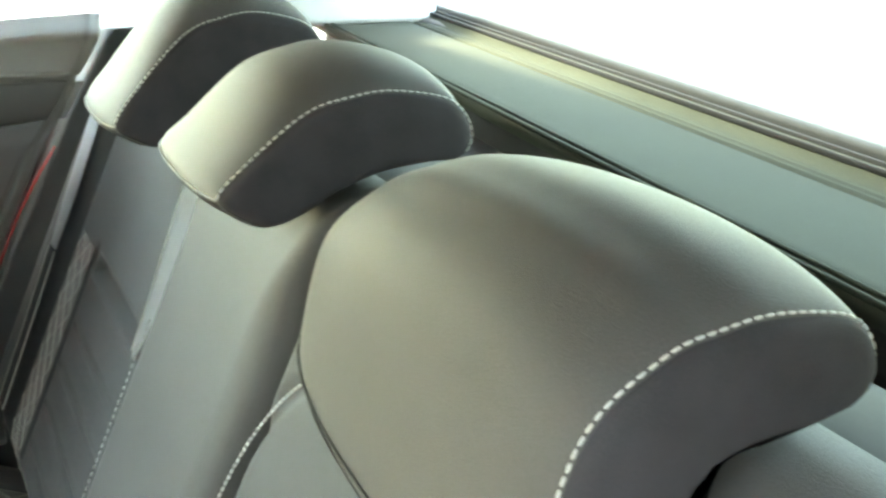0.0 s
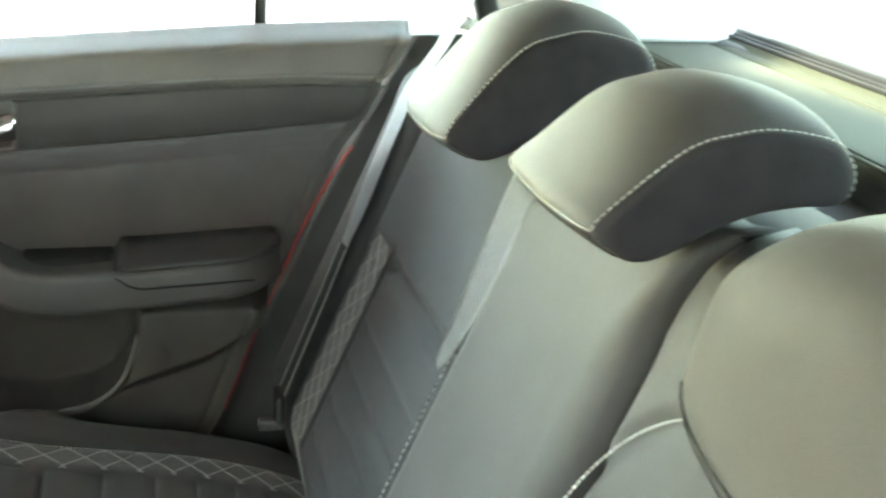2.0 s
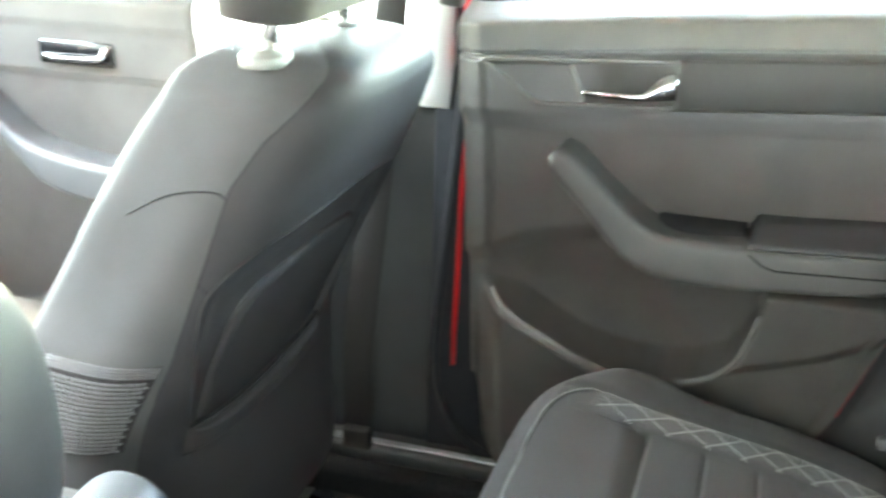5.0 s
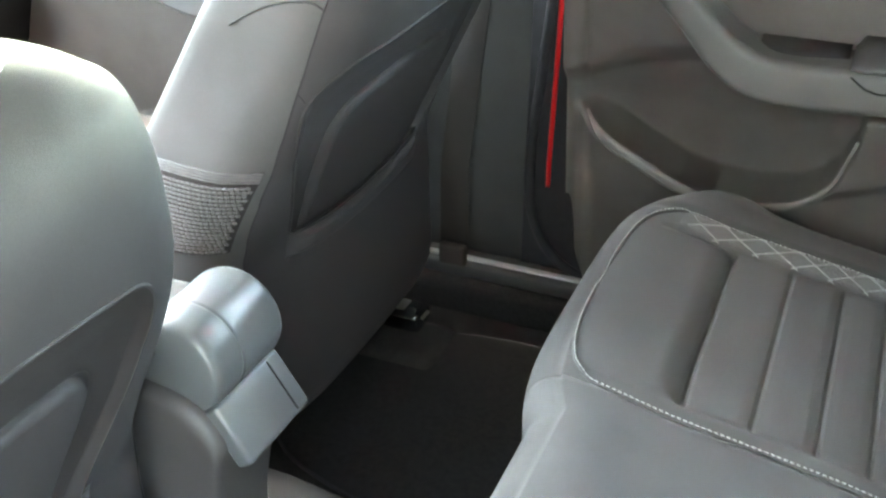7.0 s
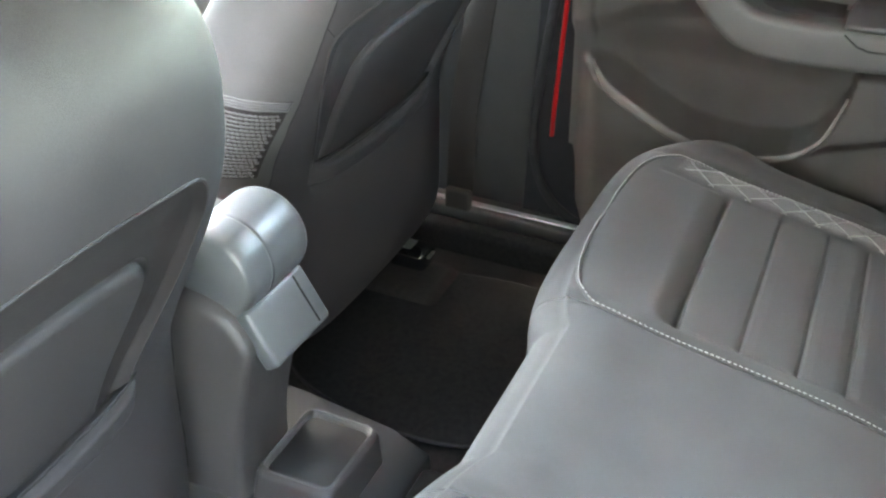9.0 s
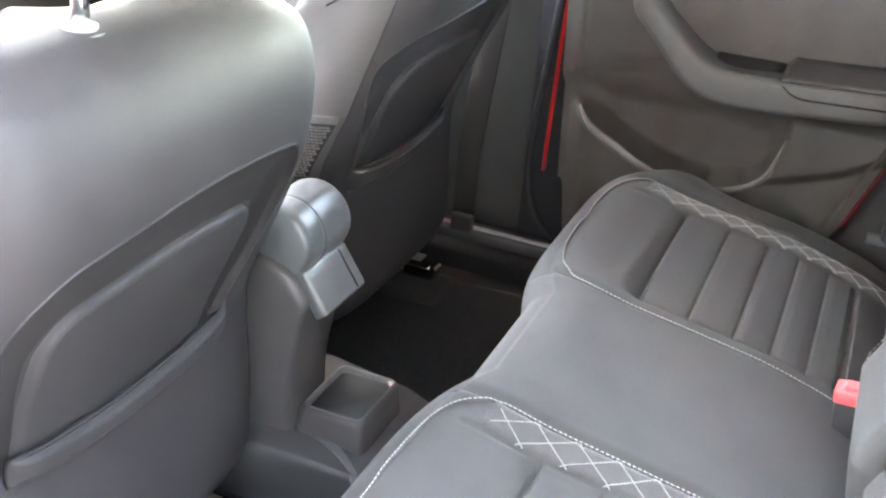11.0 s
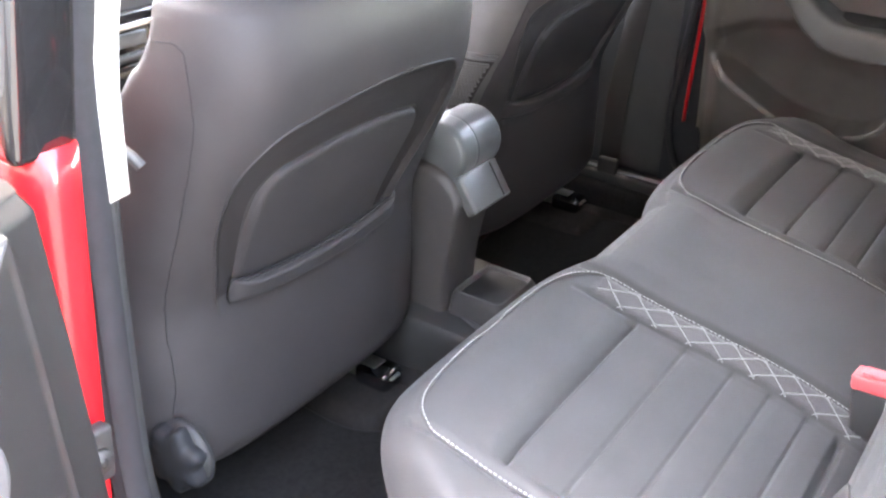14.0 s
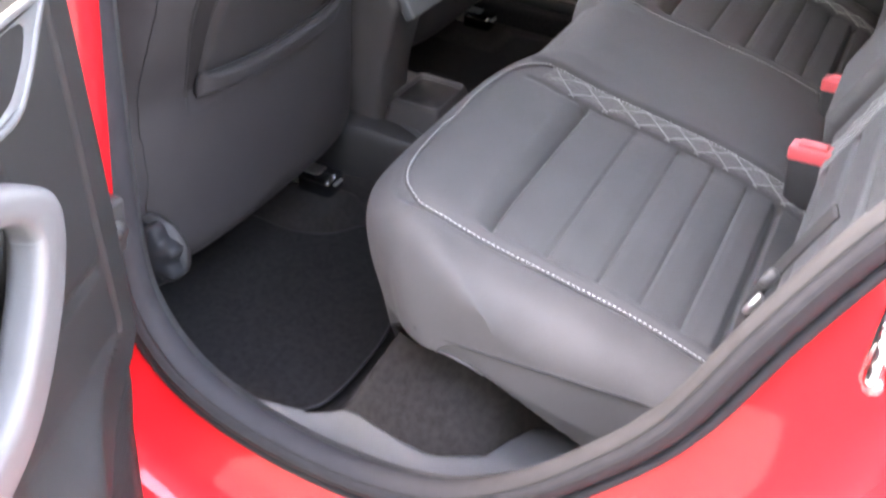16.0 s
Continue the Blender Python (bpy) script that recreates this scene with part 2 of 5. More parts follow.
def floor_z(x, y):
    """The carpeted floor pan: footwells, tunnel and the riser under the bench."""
    z = 0.325
    z += 0.085 * (1 - sm(0.07, 0.15, abs(x - CX)))
    out = max(sm(-0.50, -0.60, x), sm(0.40, 0.50, x))
    z += sm(0.555, 0.435, y) * (0.125 + out * (0.020 + 0.065 * sm(0.18, 0.40, y)))
    # carpet falls to the sill, and swells over the seat rails
    z = min(z, max(0.325, 0.398 + 1.5 * max(0.0, x - sill_inner(y))) if y < 0.54 else z)
    for rx, ry in ((-0.262, 0.755), (0.478, 0.80)):
        z += 0.030 * sm(rx - 0.07, rx - 0.045, x) * sm(rx + 0.07, rx + 0.045, x) * sm(ry - 0.03, ry, y)
    return z


def sill_inner(y):
    """Where the left sill trim meets the carpet."""
    return float(np.interp(y, [0.10, 0.226, 0.31, 0.335, 0.386, 0.43, 0.493, 0.52, 0.66, 1.9], [-0.56, -0.60, -0.625, -0.688, -0.718, -0.713, -0.698, -0.724, -0.750, -0.750]))


FX, FY = lin(-0.76, 0.70, 150), lin(-0.3, 0.1, 6) + lin(0.11, 1.0, 110) + lin(1.05, 1.98, 16)
fbm = weld(grid(lambda x, y: Vector((x, y, floor_z(x, y))), FX, FY), grid(lambda x, y: Vector((x, y, floor_z(x, y) - 0.02)), FX, FY, flip=True))
tagged(part("floor", fbm, M_CARPET), "dark charcoal carpeted car floor with tunnel", "car floor", kind="structure")

# ---- rear bench cushion ----
CPROF = spline([(0, 0.05, 0.535), (0, 0.10, 0.560), (0, 0.15, 0.582), (0, 0.23, 0.606), (0, 0.31, 0.621), (0, 0.39, 0.636), (0, 0.45, 0.652),
                (0, 0.485, 0.652), (0, 0.508, 0.638), (0, 0.518, 0.612), (0, 0.512, 0.575), (0, 0.495, 0.53), (0, 0.475, 0.47), (0, 0.46, 0.42)], 12)
CLEN = [0.0]
for a_, b_ in zip(CPROF, CPROF[1:]):
    CLEN.append(CLEN[-1] + (b_ - a_).length)
CY, CZ = [p.y for p in CPROF], [p.z for p in CPROF]
CREST = CLEN[12 * 7]
SEAT_L, SEAT_R, ROLL = -0.640, 0.495, 0.055
PLEATS = (0.387, 0.331, 0.276, 0.230, 0.186)
# each quilted seat: stitch line at one side, pleats, quilt strip, second stitch line
SEATS = ((-0.622, -0.606, -0.287, -0.232), (0.064, 0.080, 0.392, 0.447))


def bulge(x):
    """How far the front edge stands forward."""
    b = 0.0
    for a, _, _, d in SEATS:
        t = (x - (a + d) / 2) / ((d - a) / 2 + 0.05)
        if abs(t) < 1:
            b = max(b, 0.030 * (1 - t ** 4))
    e = min(x - SEAT_L + ROLL, SEAT_R + ROLL - x)
    if e < 0.13:
        b -= 0.11 * (1 - math.sqrt(max(0.0, 1 - ((0.13 - e) / 0.13) ** 2)))
    return b


def groove(x, y):
    """Seams and pleats, as a depth below the pad's surface."""
    g = 0.0
    for a, p0, p1, d in SEATS:
        if a - 0.02 < x < d + 0.02:
            if p0 < x < p1 and y < 0.43:
                ends = min(sm(p0, p0 + 0.008, x), sm(p1, p1 - 0.008, x))
                d0 = y - PLEATS[0]
                g += ends * 0.013 * (max(0.0, 1 - d0 / 0.024) ** 2 if d0 > 0 else notch(d0, 0.004)) + ends * 0.010 * notch(y - 0.146, 0.008)
                for q in PLEATS[1:]:
                    g += ends * (0.0026 * notch(y - q, 0.0030) + 0.0016 * notch(y - q, 0.014))
                g += ends * (-0.003 * sm(0.430, 0.395, y) + 0.005 * sm(PLEATS[0] + 0.004, PLEATS[0] - 0.002, y))
            if y < 0.46:
                g += 0.0022 * notch(x - p1, 0.005)
        for e in (a, d):
            g += 0.006 * notch(x - e, 0.012) * sm(0.50, 0.46, y)
    return g


def cushion(u, s):
    y, z = float(np.interp(s, CLEN, CY)), float(np.interp(s, CLEN, CZ))
    x, drop = u, 0.0
    for edge, sign in ((SEAT_L, -1), (SEAT_R, 1)):
        o = (u - edge) * sign
        if o > 0:
            arc = min(o / ROLL, math.pi / 2)
            x = edge + sign * ROLL * math.sin(arc)
            down = max(o - ROLL * math.pi / 2, 0.0)
            drop = ROLL * (1 - math.cos(arc)) + down
            x -= sign * 0.25 * max(0.0, down - 0.045)
    f = sm(0.30, 0.50, y) if s <= CREST else 1.0
    y2 = y + bulge(x) * f
    z2 = z - drop
    outer = max(sm(-0.60, -0.66, x), sm(0.47, 0.53, x))
    low = 0.455 + outer * (0.014 + 0.068 * sm(0.18, 0.40, y2))
    z2 = max(z2, low)
    if s < CREST:
        z2 -= groove(u, y)
        z2 += 0.006 * math.sin(math.pi * min(max((u - SEAT_L) / (SEAT_R - SEAT_L), 0), 1))
    return Vector((x, y2, z2))


def on_cushion(x, y, lift=0.0015):
    s = float(np.interp(y, CY[:12 * 7 + 1], CLEN[:12 * 7 + 1]))
    p = cushion(x, s)
    return p + Vector((0, 0, lift))


bench = thing("rear_bench_seat", (CX, 0.25, 0.42), "charcoal leather and fabric rear bench seat, pleated, with white stitching", "car seat")
SS = lin(0, CREST, 290) + lin(CREST, CLEN[-1], 40)[1:]
SPANS = (("seat_pad", lin(SEAT_L - 0.20, -0.235, 170), M_LEATHER, ""), ("middle_pad", lin(-0.235, 0.064, 76), M_LEATHER, "plain smooth leather middle pad"),
         ("seat_pad", lin(0.064, SEAT_R + 0.20, 160), M_LEATHER, ""))
for nm_, us_, m_, lb_ in SPANS:
    pad = grid(cushion, us_, SS)
    ext = bmesh.ops.extrude_edge_only(pad, edges=[e for e in pad.edges if e.is_boundary])
    for v in [g for g in ext["geom"] if isinstance(g, bmesh.types.BMVert)]:
        if v.co.x < -0.6 or v.co.x > 0.45:
            v.co.x += 0.075 if v.co.x < 0 else -0.075
            v.co.z -= 0.022
            v.co.y -= 0.05 * sm(0.40, 0.47, v.co.y)
        else:
            v.co.z = min(v.co.z, 0.45)
    part(nm_, pad, m_, bench, lb_)
for a, p0, p1, d in SEATS:
    strip = grid(lambda x, y: on_cushion(x, y, 0.0024), lin(p1 + 0.002, d - 0.006, 10), lin(0.10, 0.445, 60))
    part("quilted_strip", strip, M_QUILT, bench, "dark quilted fabric strip with diamond stitching")
    lines = []
    w = (d - 0.006) - (p1 + 0.002)
    for k in range(-2, 11):
        for sgn in (1, -1):
            y0 = 0.10 + k * 0.038
            pts = []
            for j in range(9):
                yy = y0 + (j / 8) * 0.044 * sgn + (0.044 if sgn < 0 else 0)
                if 0.10 <= yy <= 0.442:
                    pts.append(on_cushion(p1 + 0.002 + w * j / 8, yy, 0.0030))
            if len(pts) > 2:
                lines.append(tube(pts, 0.0006, 5))
    part("quilt_stitching", weld(*lines), M_GREYTHREAD, bench, "thin grey crossing stitch lines")
    edge = [on_cushion(a, y) for y in lin(0.10, 0.44, 30)]
    arc = spline([(a, 0.440, 0), (a + 0.004, 0.462, 0), (a + 0.03, 0.476, 0), (a + 0.12, 0.484, 0), (d - 0.12, 0.484, 0), (d - 0.04, 0.474, 0), (d, 0.44, 0)], 10)
    edge += [on_cushion(p.x, p.y) for p in arc] + [on_cushion(d, y) for y in lin(0.43, 0.10, 30)]
    part("piping", tube(edge, 0.0022, 6), M_LEATHER, bench, "charcoal leather seam piping")
    part("stitching", dashes([p + Vector((0, 0, 0.0022)) for p in edge], 0.0056, 0.0036, 0.0007), M_THREAD, bench, "white contrast stitches")

side_line = [Vector((-0.6955 + 0.10 * max(0.0, y - 0.36) ** 1.2, y, 0.566 - 0.012 * sm(0.16, 0.42, y))) for y in lin(0.12, 0.43, 24)]
part("side_seam", tube(side_line, 0.0014, 6), M_SEAM, bench, "dark seam along the cushion's side")

# ---- rear backrest ----
def back_y(z):
    y = 0.020 - 0.43 * (z - 0.85)
    if z < 0.645:
        y -= 0.6 * (0.645 - z)
    if z > 1.02:
        y -= 0.55 * (z - 1.02) ** 1.5 * 2
    return y


def back_sheet(x0, x1, z0, z1, proud=0.0, side=0.03, relief=None):
    """A padded backrest section, rounded at its sides and top."""
    def fn(u, v):
        z = z0 + (z1 - z0) * v
        y = back_y(z) + proud
        e = min(u - x0, x1 - u)
        sd = side * (1 - 0.6 * sm(0.99, 1.06, z))
        if e < sd:
            y -= sd * (1 - math.sqrt(max(0.0, 1 - ((sd - e) / sd) ** 2)))
        t = z1 - z
        if t < 0.026:
            y -= 0.026 * (1 - math.sqrt(max(0.0, 1 - ((0.026 - t) / 0.026) ** 2))) * 1.3
        if relief:
            y -= relief(u, z)
        return Vector((u, y, z))
    n = max(20, int((x1 - x0) / 0.004))
    front = grid(fn, lin(x0, x1, n), lin(0, 1, 200), flip=True)
    ext = bmesh.ops.extrude_edge_only(front, edges=[e for e in front.edges if e.is_boundary])
    for v in [g for g in ext["geom"] if isinstance(g, bmesh.types.BMVert)]:
        v.co.y -= 0.10 if v.co.z < 1.0 else 0.06
        v.co.z -= 0.035 if v.co.z > z1 - 0.004 else 0.0
    return front


def on_back(x, z, lift=0.001, proud=0.0):
    return Vector((x, back_y(z) + proud + lift, z))


def relief_r(x, z):
    g = 0.0
    if 0.09 < x < 0.375 and z < 0.93:
        k = min(sm(0.085, 0.095, x), sm(0.376, 0.364, x))
        d0 = z - 0.866
        g += k * (0.015 * (1 - sm(0.0, 0.024, d0)) if d0 > 0 else 0.015 * notch(d0, 0.005))
        for q in (0.803, 0.758, 0.713, 0.668):
            g += k * (0.0034 * notch(z - q, 0.0035) + 0.0018 * notch(z - q, 0.014))
    g += 0.004 * notch(x - 0.378, 0.006) * sm(0.90, 0.88, z)
    return g


def relief_l(x, z):
    g = 0.0
    if -0.64 < x < -0.30 and z < 0.95:
        k = min(sm(-0.64, -0.63, x), sm(-0.30, -0.31, x))
        g += k * 0.012 * notch(z - 0.862, 0.012)
        for q in (0.805, 0.755, 0.705, 0.655):
            g += k * 0.005 * notch(z - q, 0.009)
    # the arched seam under the headrest
    r = math.hypot((x + 0.300) / 0.140, (z - 0.85) / 0.16)
    if z > 0.85 and x > -0.26:
        g += sm(-0.26, -0.22, x) * 0.006 * notch((r - 1) * 0.145, 0.012)
    return g


back = bench
part("backrest_pad", back_sheet(-0.66, -0.166, 0.55, 1.085, 0.004, 0.022, relief_l), M_LEATHER, back)
part("middle_backrest_pad", back_sheet(-0.164, 0.080, 0.55, 1.085, 0.022, 0.03), M_LEATHER, back, "plain raised leather middle pad")
part("backrest_pad", back_sheet(0.082, 0.500, 0.55, 1.085, 0.002, 0.03, relief_r), M_FABRIC, back)
part("side_bolster", back_sheet(0.502, 0.640, 0.55, 1.06, 0.012, 0.04), M_FABRIC, back, "dark side bolster by the closed door")
for q0, q1 in ((0.382, 0.455), (-0.300, -0.232)):
    qs = grid(lambda x, z: on_back(x, z, 0.0045), lin(q0, q1, 12), lin(0.56, 0.885, 60), flip=True)
    part("quilted_strip", qs, M_QUILT, back, "dark quilted fabric strip")
    ql = []
    for k in range(-2, 15):
        for sgn in (1, -1):
            pts = []
            for j in range(9):
                zz = 0.57 + k * 0.03 + (j / 8) * 0.06 * sgn + (0.06 if sgn < 0 else 0)
                if 0.57 <= zz <= 0.885:
                    pts.append(on_back(q0 + (q1 - q0) * j / 8, zz, 0.0055))
            if len(pts) > 2:
                ql.append(tube(pts, 0.0006, 5, up=(0, 1, 0)))
    part("quilt_stitching", weld(*ql), M_GREYTHREAD, back, "thin grey crossing stitch lines")
arch = [Vector((-0.300 + 0.140 * math.cos(a), 0, 0.85 + 0.16 * math.sin(a))) for a in lin(0.05, 1.30, 46)]
part("stitching", dashes([on_back(p.x, p.z, 0.006) for p in arch], 0.0052, 0.0040, 0.0011, up=(0, 1, 0)), M_THREAD, back, "white contrast stitches")

part("pad_stitching", dashes([on_back(0.077, z, 0.018) for z in lin(0.60, 0.92, 40)], 0.0070, 0.0045, 0.0008, up=(0, 1, 0)), M_GREYTHREAD, back, "grey stitches along the middle pad's edge")
# the pads' top, coloured near black for the shade under the headrests
part("backrest_top", loft([[Vector((x, y, z)) for y, z in ((-0.100, 1.072), (-0.108, 1.080), (-0.140, 1.0825), (-0.185, 1.080), (-0.198, 1.073), (-0.200, 1.060), (-0.200, 0.95), (-0.108, 0.95))] for x in lin(-0.655, 0.495, 24)]), M_SEAM, back, "top of the backrest, headrest shade put into its dark colour")

part("back_shell", grid(lambda x, z: Vector((x, back_y(z) - 0.055, z)), lin(-0.70, 0.62, 20), lin(0.45, 1.075, 20), flip=True), M_PLASTIC, back, "dark shell behind the pads")

# ---- rear headrests ----
SIDE = [(0.013, 1.086), (-0.002, 1.066), (-0.018, 1.057), (-0.040, 1.066), (-0.062, 1.082), (-0.095, 1.094), (-0.130, 1.098), (-0.154, 1.099), (-0.163, 1.110), (-0.159, 1.125), (-0.143, 1.138), (-0.104, 1.1445), (-0.076, 1.142), (-0.046, 1.134), (-0.008, 1.107)]


def headrest(near_x, half, front, ky, kz, crown, drop=0.0, hang=0.0):
    """near_x: the flat side by the open door; front: its lower front corner; ky, kz: length and height; crown: how far the middle swells; drop: how far the lower edge falls to the far side; hang: how far the front lip reaches down."""
    cx = near_x + half
    hr = thing("rear_headrest", (cx, -0.06, front[1] - 0.03), "charcoal leather rear headrest with dark sides and white seam stitching", "headrest", "rear headrests")
    pts = [(0, front[0] + (y - 0.013) * ky, front[1] + (z - 1.086) * (kz if z > 1.086 else 0.72) - hang * sm(-0.050, -0.014, y) * sm(1.112, 1.084, z)) for y, z in SIDE]
    a = spline(pts, 6, True)
    c = sum(a, Vector()) / len(a)
    b = [c + Vector((0, (p.y - c.y) * 1.05 + 0.004, (p.z - c.z) * (crown if p.z > c.z else 1.1) + 0.002)) for p in a]

    def section(t):
        k = (1 - abs(t) ** 3.2) ** 0.7
        r = 1 - math.sqrt(max(0.0, 1 - (max(0.0, t + 0.35) / 1.35) ** 2))
        gy, gz = 1 - 0.14 * r, 1 - 0.45 * r
        out = []
        for p, q in zip(a, b):
            y, z = p.y + (q.y - p.y) * k, p.z + (q.z - p.z) * k
            low = sm(c.z + 0.012, c.z - 0.012, z) * (t + 1) / 2
            out.append(Vector((cx + half * t, c.y - 0.03 + (y - c.y + 0.03) * gy, front[1] - 0.004 + (z - front[1] + 0.004) * (gz if z > front[1] - 0.004 else 1 - 0.25 * r) - drop * low)))
        return out
    shell = loft([section(math.sin(w)) for w in lin(-math.pi / 2, math.pi / 2, 41)], caps=False)
    part("cover", shell, M_LEATHER, hr)
    for sgn in (-1, 1):
        rings = []
        edge = section(0.9999) if sgn > 0 else a
        mid = sum(edge, Vector()) / len(edge)
        for k, o in ((1.004, -0.003), (1.002, 0.0005), (0.965, 0.004), (0.88, 0.006), (0.6, 0.007), (0.2, 0.007)):
            rings.append([Vector((cx + sgn * (half + o), mid.y + (p.y - mid.y) * k, mid.z + (p.z - mid.z) * k)) for p in edge])
        part("side_panel", loft(rings, caps=True), M_SIDE, hr, "dark smooth side panel")
        if sgn > 0:
            continue
        seam = [Vector((cx - half + 0.001, p.y, p.z)) + (p - c).normalized() * 0.0016 for p in a]
        part("stitching", dashes(seam[44:] + seam[:2], 0.0050, 0.0038, 0.00072, up=(sgn, 0, 0)), M_THREAD, hr, "white contrast stitches")
    under = loft([[section(t)[i] + Vector((0, 0.0006, -0.0006)) for i in range(1, 20)] for t in lin(-0.985, 0.985, 25)], caps=False, ring=False)
    part("underside", under, M_SIDE, hr, "dark fabric underside")
    lip = [section(t)[0] + Vector((0, 0.001, -0.001)) for t in lin(-0.985, 0.985, 25)]
    part("front_piping", tube(lip, 0.0008, 6), M_SEAM if hang else M_GREYTHREAD, hr, "thin piping along the lower edge")
    return hr


headrest(-0.545, 0.134, (0.003, 1.090), 0.83, 0.81, 1.42, 0.0, 0.062)
headrest(-0.188, 0.095, (0.011, 1.095), 0.955, 0.98, 1.50)
headrest(0.147, 0.095, (0.014, 1.071), 1.10, 1.57, 1.30)

# ---- parcel shelf and rear window ----
shelf = thing("parcel_shelf", (CX, -0.3, 1.08), "grey-green fabric parcel shelf behind the headrests", "parcel shelf")
def shelf_z(y):
    """The shelf's surface: a groove and a rise towards the glass."""
    return 1.085 - 0.004 * notch(y + 0.4255, 0.006) - 0.002 * notch(y + 0.436, 0.004) + 0.012 * sm(-0.442, -0.462, y)


board = grid(lambda x, y: Vector((x, y, shelf_z(y))), lin(-0.70, 0.72, 12), lin(-0.470, -0.446, 14) + lin(-0.444, -0.414, 40) + lin(-0.41, -0.293, 6), flip=True)
bmesh.ops.reverse_faces(board, faces=board.faces)
thicken(board, 0.012)
part("board", board, M_SHELF, shelf)
for k_ in range(2):
    part("ledge_line", box(-0.70, 0.72, -0.463 + 0.0075 * k_, -0.4605 + 0.0075 * k_, 1.0930, 1.1005 - 0.0025 * k_, 0.0008), M_RUBBER, shelf, "thin dark seal line")
for y_ in (-0.2945, -0.3035):
    part("front_bead", tube([Vector((-0.70, y_, 1.0850)), Vector((0.70, y_, 1.0850))], 0.0022, 6), M_SHELF, shelf, "stitched front bead")
# dark sheets in place of the shade in the gap behind the headrests
part("gap_shade_panel", box(-0.70, 0.66, -0.306, -0.297, 0.96, 1.074, 0.002), M_BAND, shelf, "front under the shelf's edge, gap shade put into its dark colour")
part("gap_shade_flap", box(-0.68, 0.60, -0.300, -0.098, 1.030, 1.050, 0.005), M_BAND, shelf, "dark sheet standing for the shaded gap between shelf and backrest")
part("edge_strip", box(-0.70, 0.72, -0.484, -0.469, 1.085, 1.106, 0.004), M_RUBBER, shelf, "black rubber strip along the rear glass")
for ob_ in shelf.children:
    ob_.data.transform(Matrix(((1, 0, 0, 0), (-0.10, 1, 0, 0), (0, 0, 1, 0), (0, 0, 0, 1))))      # the shelf runs a little out of square

# ---- right rear door ----
def door_x(z):
    return 0.66 - 0.17 * (z - 0.5)


def table(rows):
    """A straight-line table y -> z, or z -> y."""
    rows = sorted(rows)
    return lambda v: float(np.interp(v, [r[0] for r in rows], [r[1] for r in rows]))


rear_edge = table([(0.40, 0.27), (0.53, 0.215), (0.58, 0.190), (0.74, 0.134), (0.835, 0.089), (0.94, 0.039), (1.025, -0.003), (1.06, -0.026), (1.13, -0.062)])
door_top = table([(0.67, 1.064), (0.43, 1.086), (0.16, 1.106), (-0.07, 1.118)])
decor_hi = table([(0.66, 1.004), (0.56, 1.012), (0.41, 1.026), (0.20, 1.041), (0.09, 1.046), (-0.02, 1.044)])
decor_lo = table([(0.66, 0.944), (0.565, 0.948), (0.426, 0.957), (0.20, 0.975), (0.013, 0.993), (-0.03, 0.996)])
fold = table([(0.67, 0.742), (0.588, 0.784), (0.50, 0.802), (0.40, 0.800), (0.0, 0.80)])
crease = table([(0.10, 0.75), (0.16, 0.705), (0.207, 0.675), (0.31, 0.638), (0.40, 0.585), (0.48, 0.56)])
LIP = [(0.668, 0.690), (0.640, 0.684), (0.606, 0.667), (0.557, 0.638), (0.507, 0.612), (0.46, 0.600), (0.41, 0.598), (0.357, 0.612), (0.328, 0.632), (0.310, 0.660), (0.294, 0.715), (0.290, 0.760)]
lip_z = table([(y, z) for y, z in LIP])


def door_relief(y, z):
    """How far the trim stands into the cabin."""
    hi, lo, top = decor_hi(y), decor_lo(y), door_top(y)
    d = 0.020 * sm(hi - 0.002, hi + 0.010, z) - 0.060 * sm(top - 0.022, top + 0.004, z)
    d -= 0.004 * notch(z - hi, 0.005) * sm(0.650, 0.640, y)
    d += 0.021 * sm(lo - 0.034, lo + 0.001, z) * sm(hi + 0.004, hi - 0.004, z)
    d -= 0.020 * sm(fold(y), fold(y) - 0.035, z) * sm(0.30, 0.42, y)
    if y > 0.290:
        d += 0.062 * sm(lip_z(y) + 0.004, lip_z(y) - 0.012, z) * sm(0.672, 0.615, y)
        d -= 0.026 * sm(0.76, 0.69, z) * sm(lip_z(y), lip_z(y) + 0.012, z) * sm(0.290, 0.33, y) * sm(0.67, 0.60, y)
        d -= 0.022 * sm(crease(y) + 0.012, crease(y) - 0.014, z) * sm(0.47, 0.40, y)
    else:
        d += 0.062 * sm(0.764, 0.748, z) * sm(0.09, 0.15, y)
        d -= 0.022 * sm(crease(y) + 0.012, crease(y) - 0.014, z) * sm(0.09, 0.15, y)
    # a raised lip down the rear edge and a groove inside the front edge
    e = y - rear_edge(z)
    d += 0.006 * sm(0.020, 0.015, e) - 0.003 * notch(e - 0.019, 0.004)
    d -= 0.004 * notch(y - 0.644, 0.004) * sm(0.70, 0.73, z) * sm(1.01, 0.99, z)
    return d - 0.012 * sm(0.650, 0.676, y)


def front_edge(z):
    r = 0.09
    return 0.680 - (r - math.sqrt(max(0.0, r * r - (max(0.0, 0.40 + r - z)) ** 2)))


def door_at(y, z, lift=0.0):
    """A point on the trim's face."""
    return Vector((door_x(z) - door_relief(y, z) - lift, y, z))


def door_sheet(v, u):
    z = 0.402 + v * 0.70
    y = rear_edge(z) + (front_edge(z) - rear_edge(z)) * u
    z = 0.402 + v * (door_top(y) - 0.402)
    return door_at(y, z)


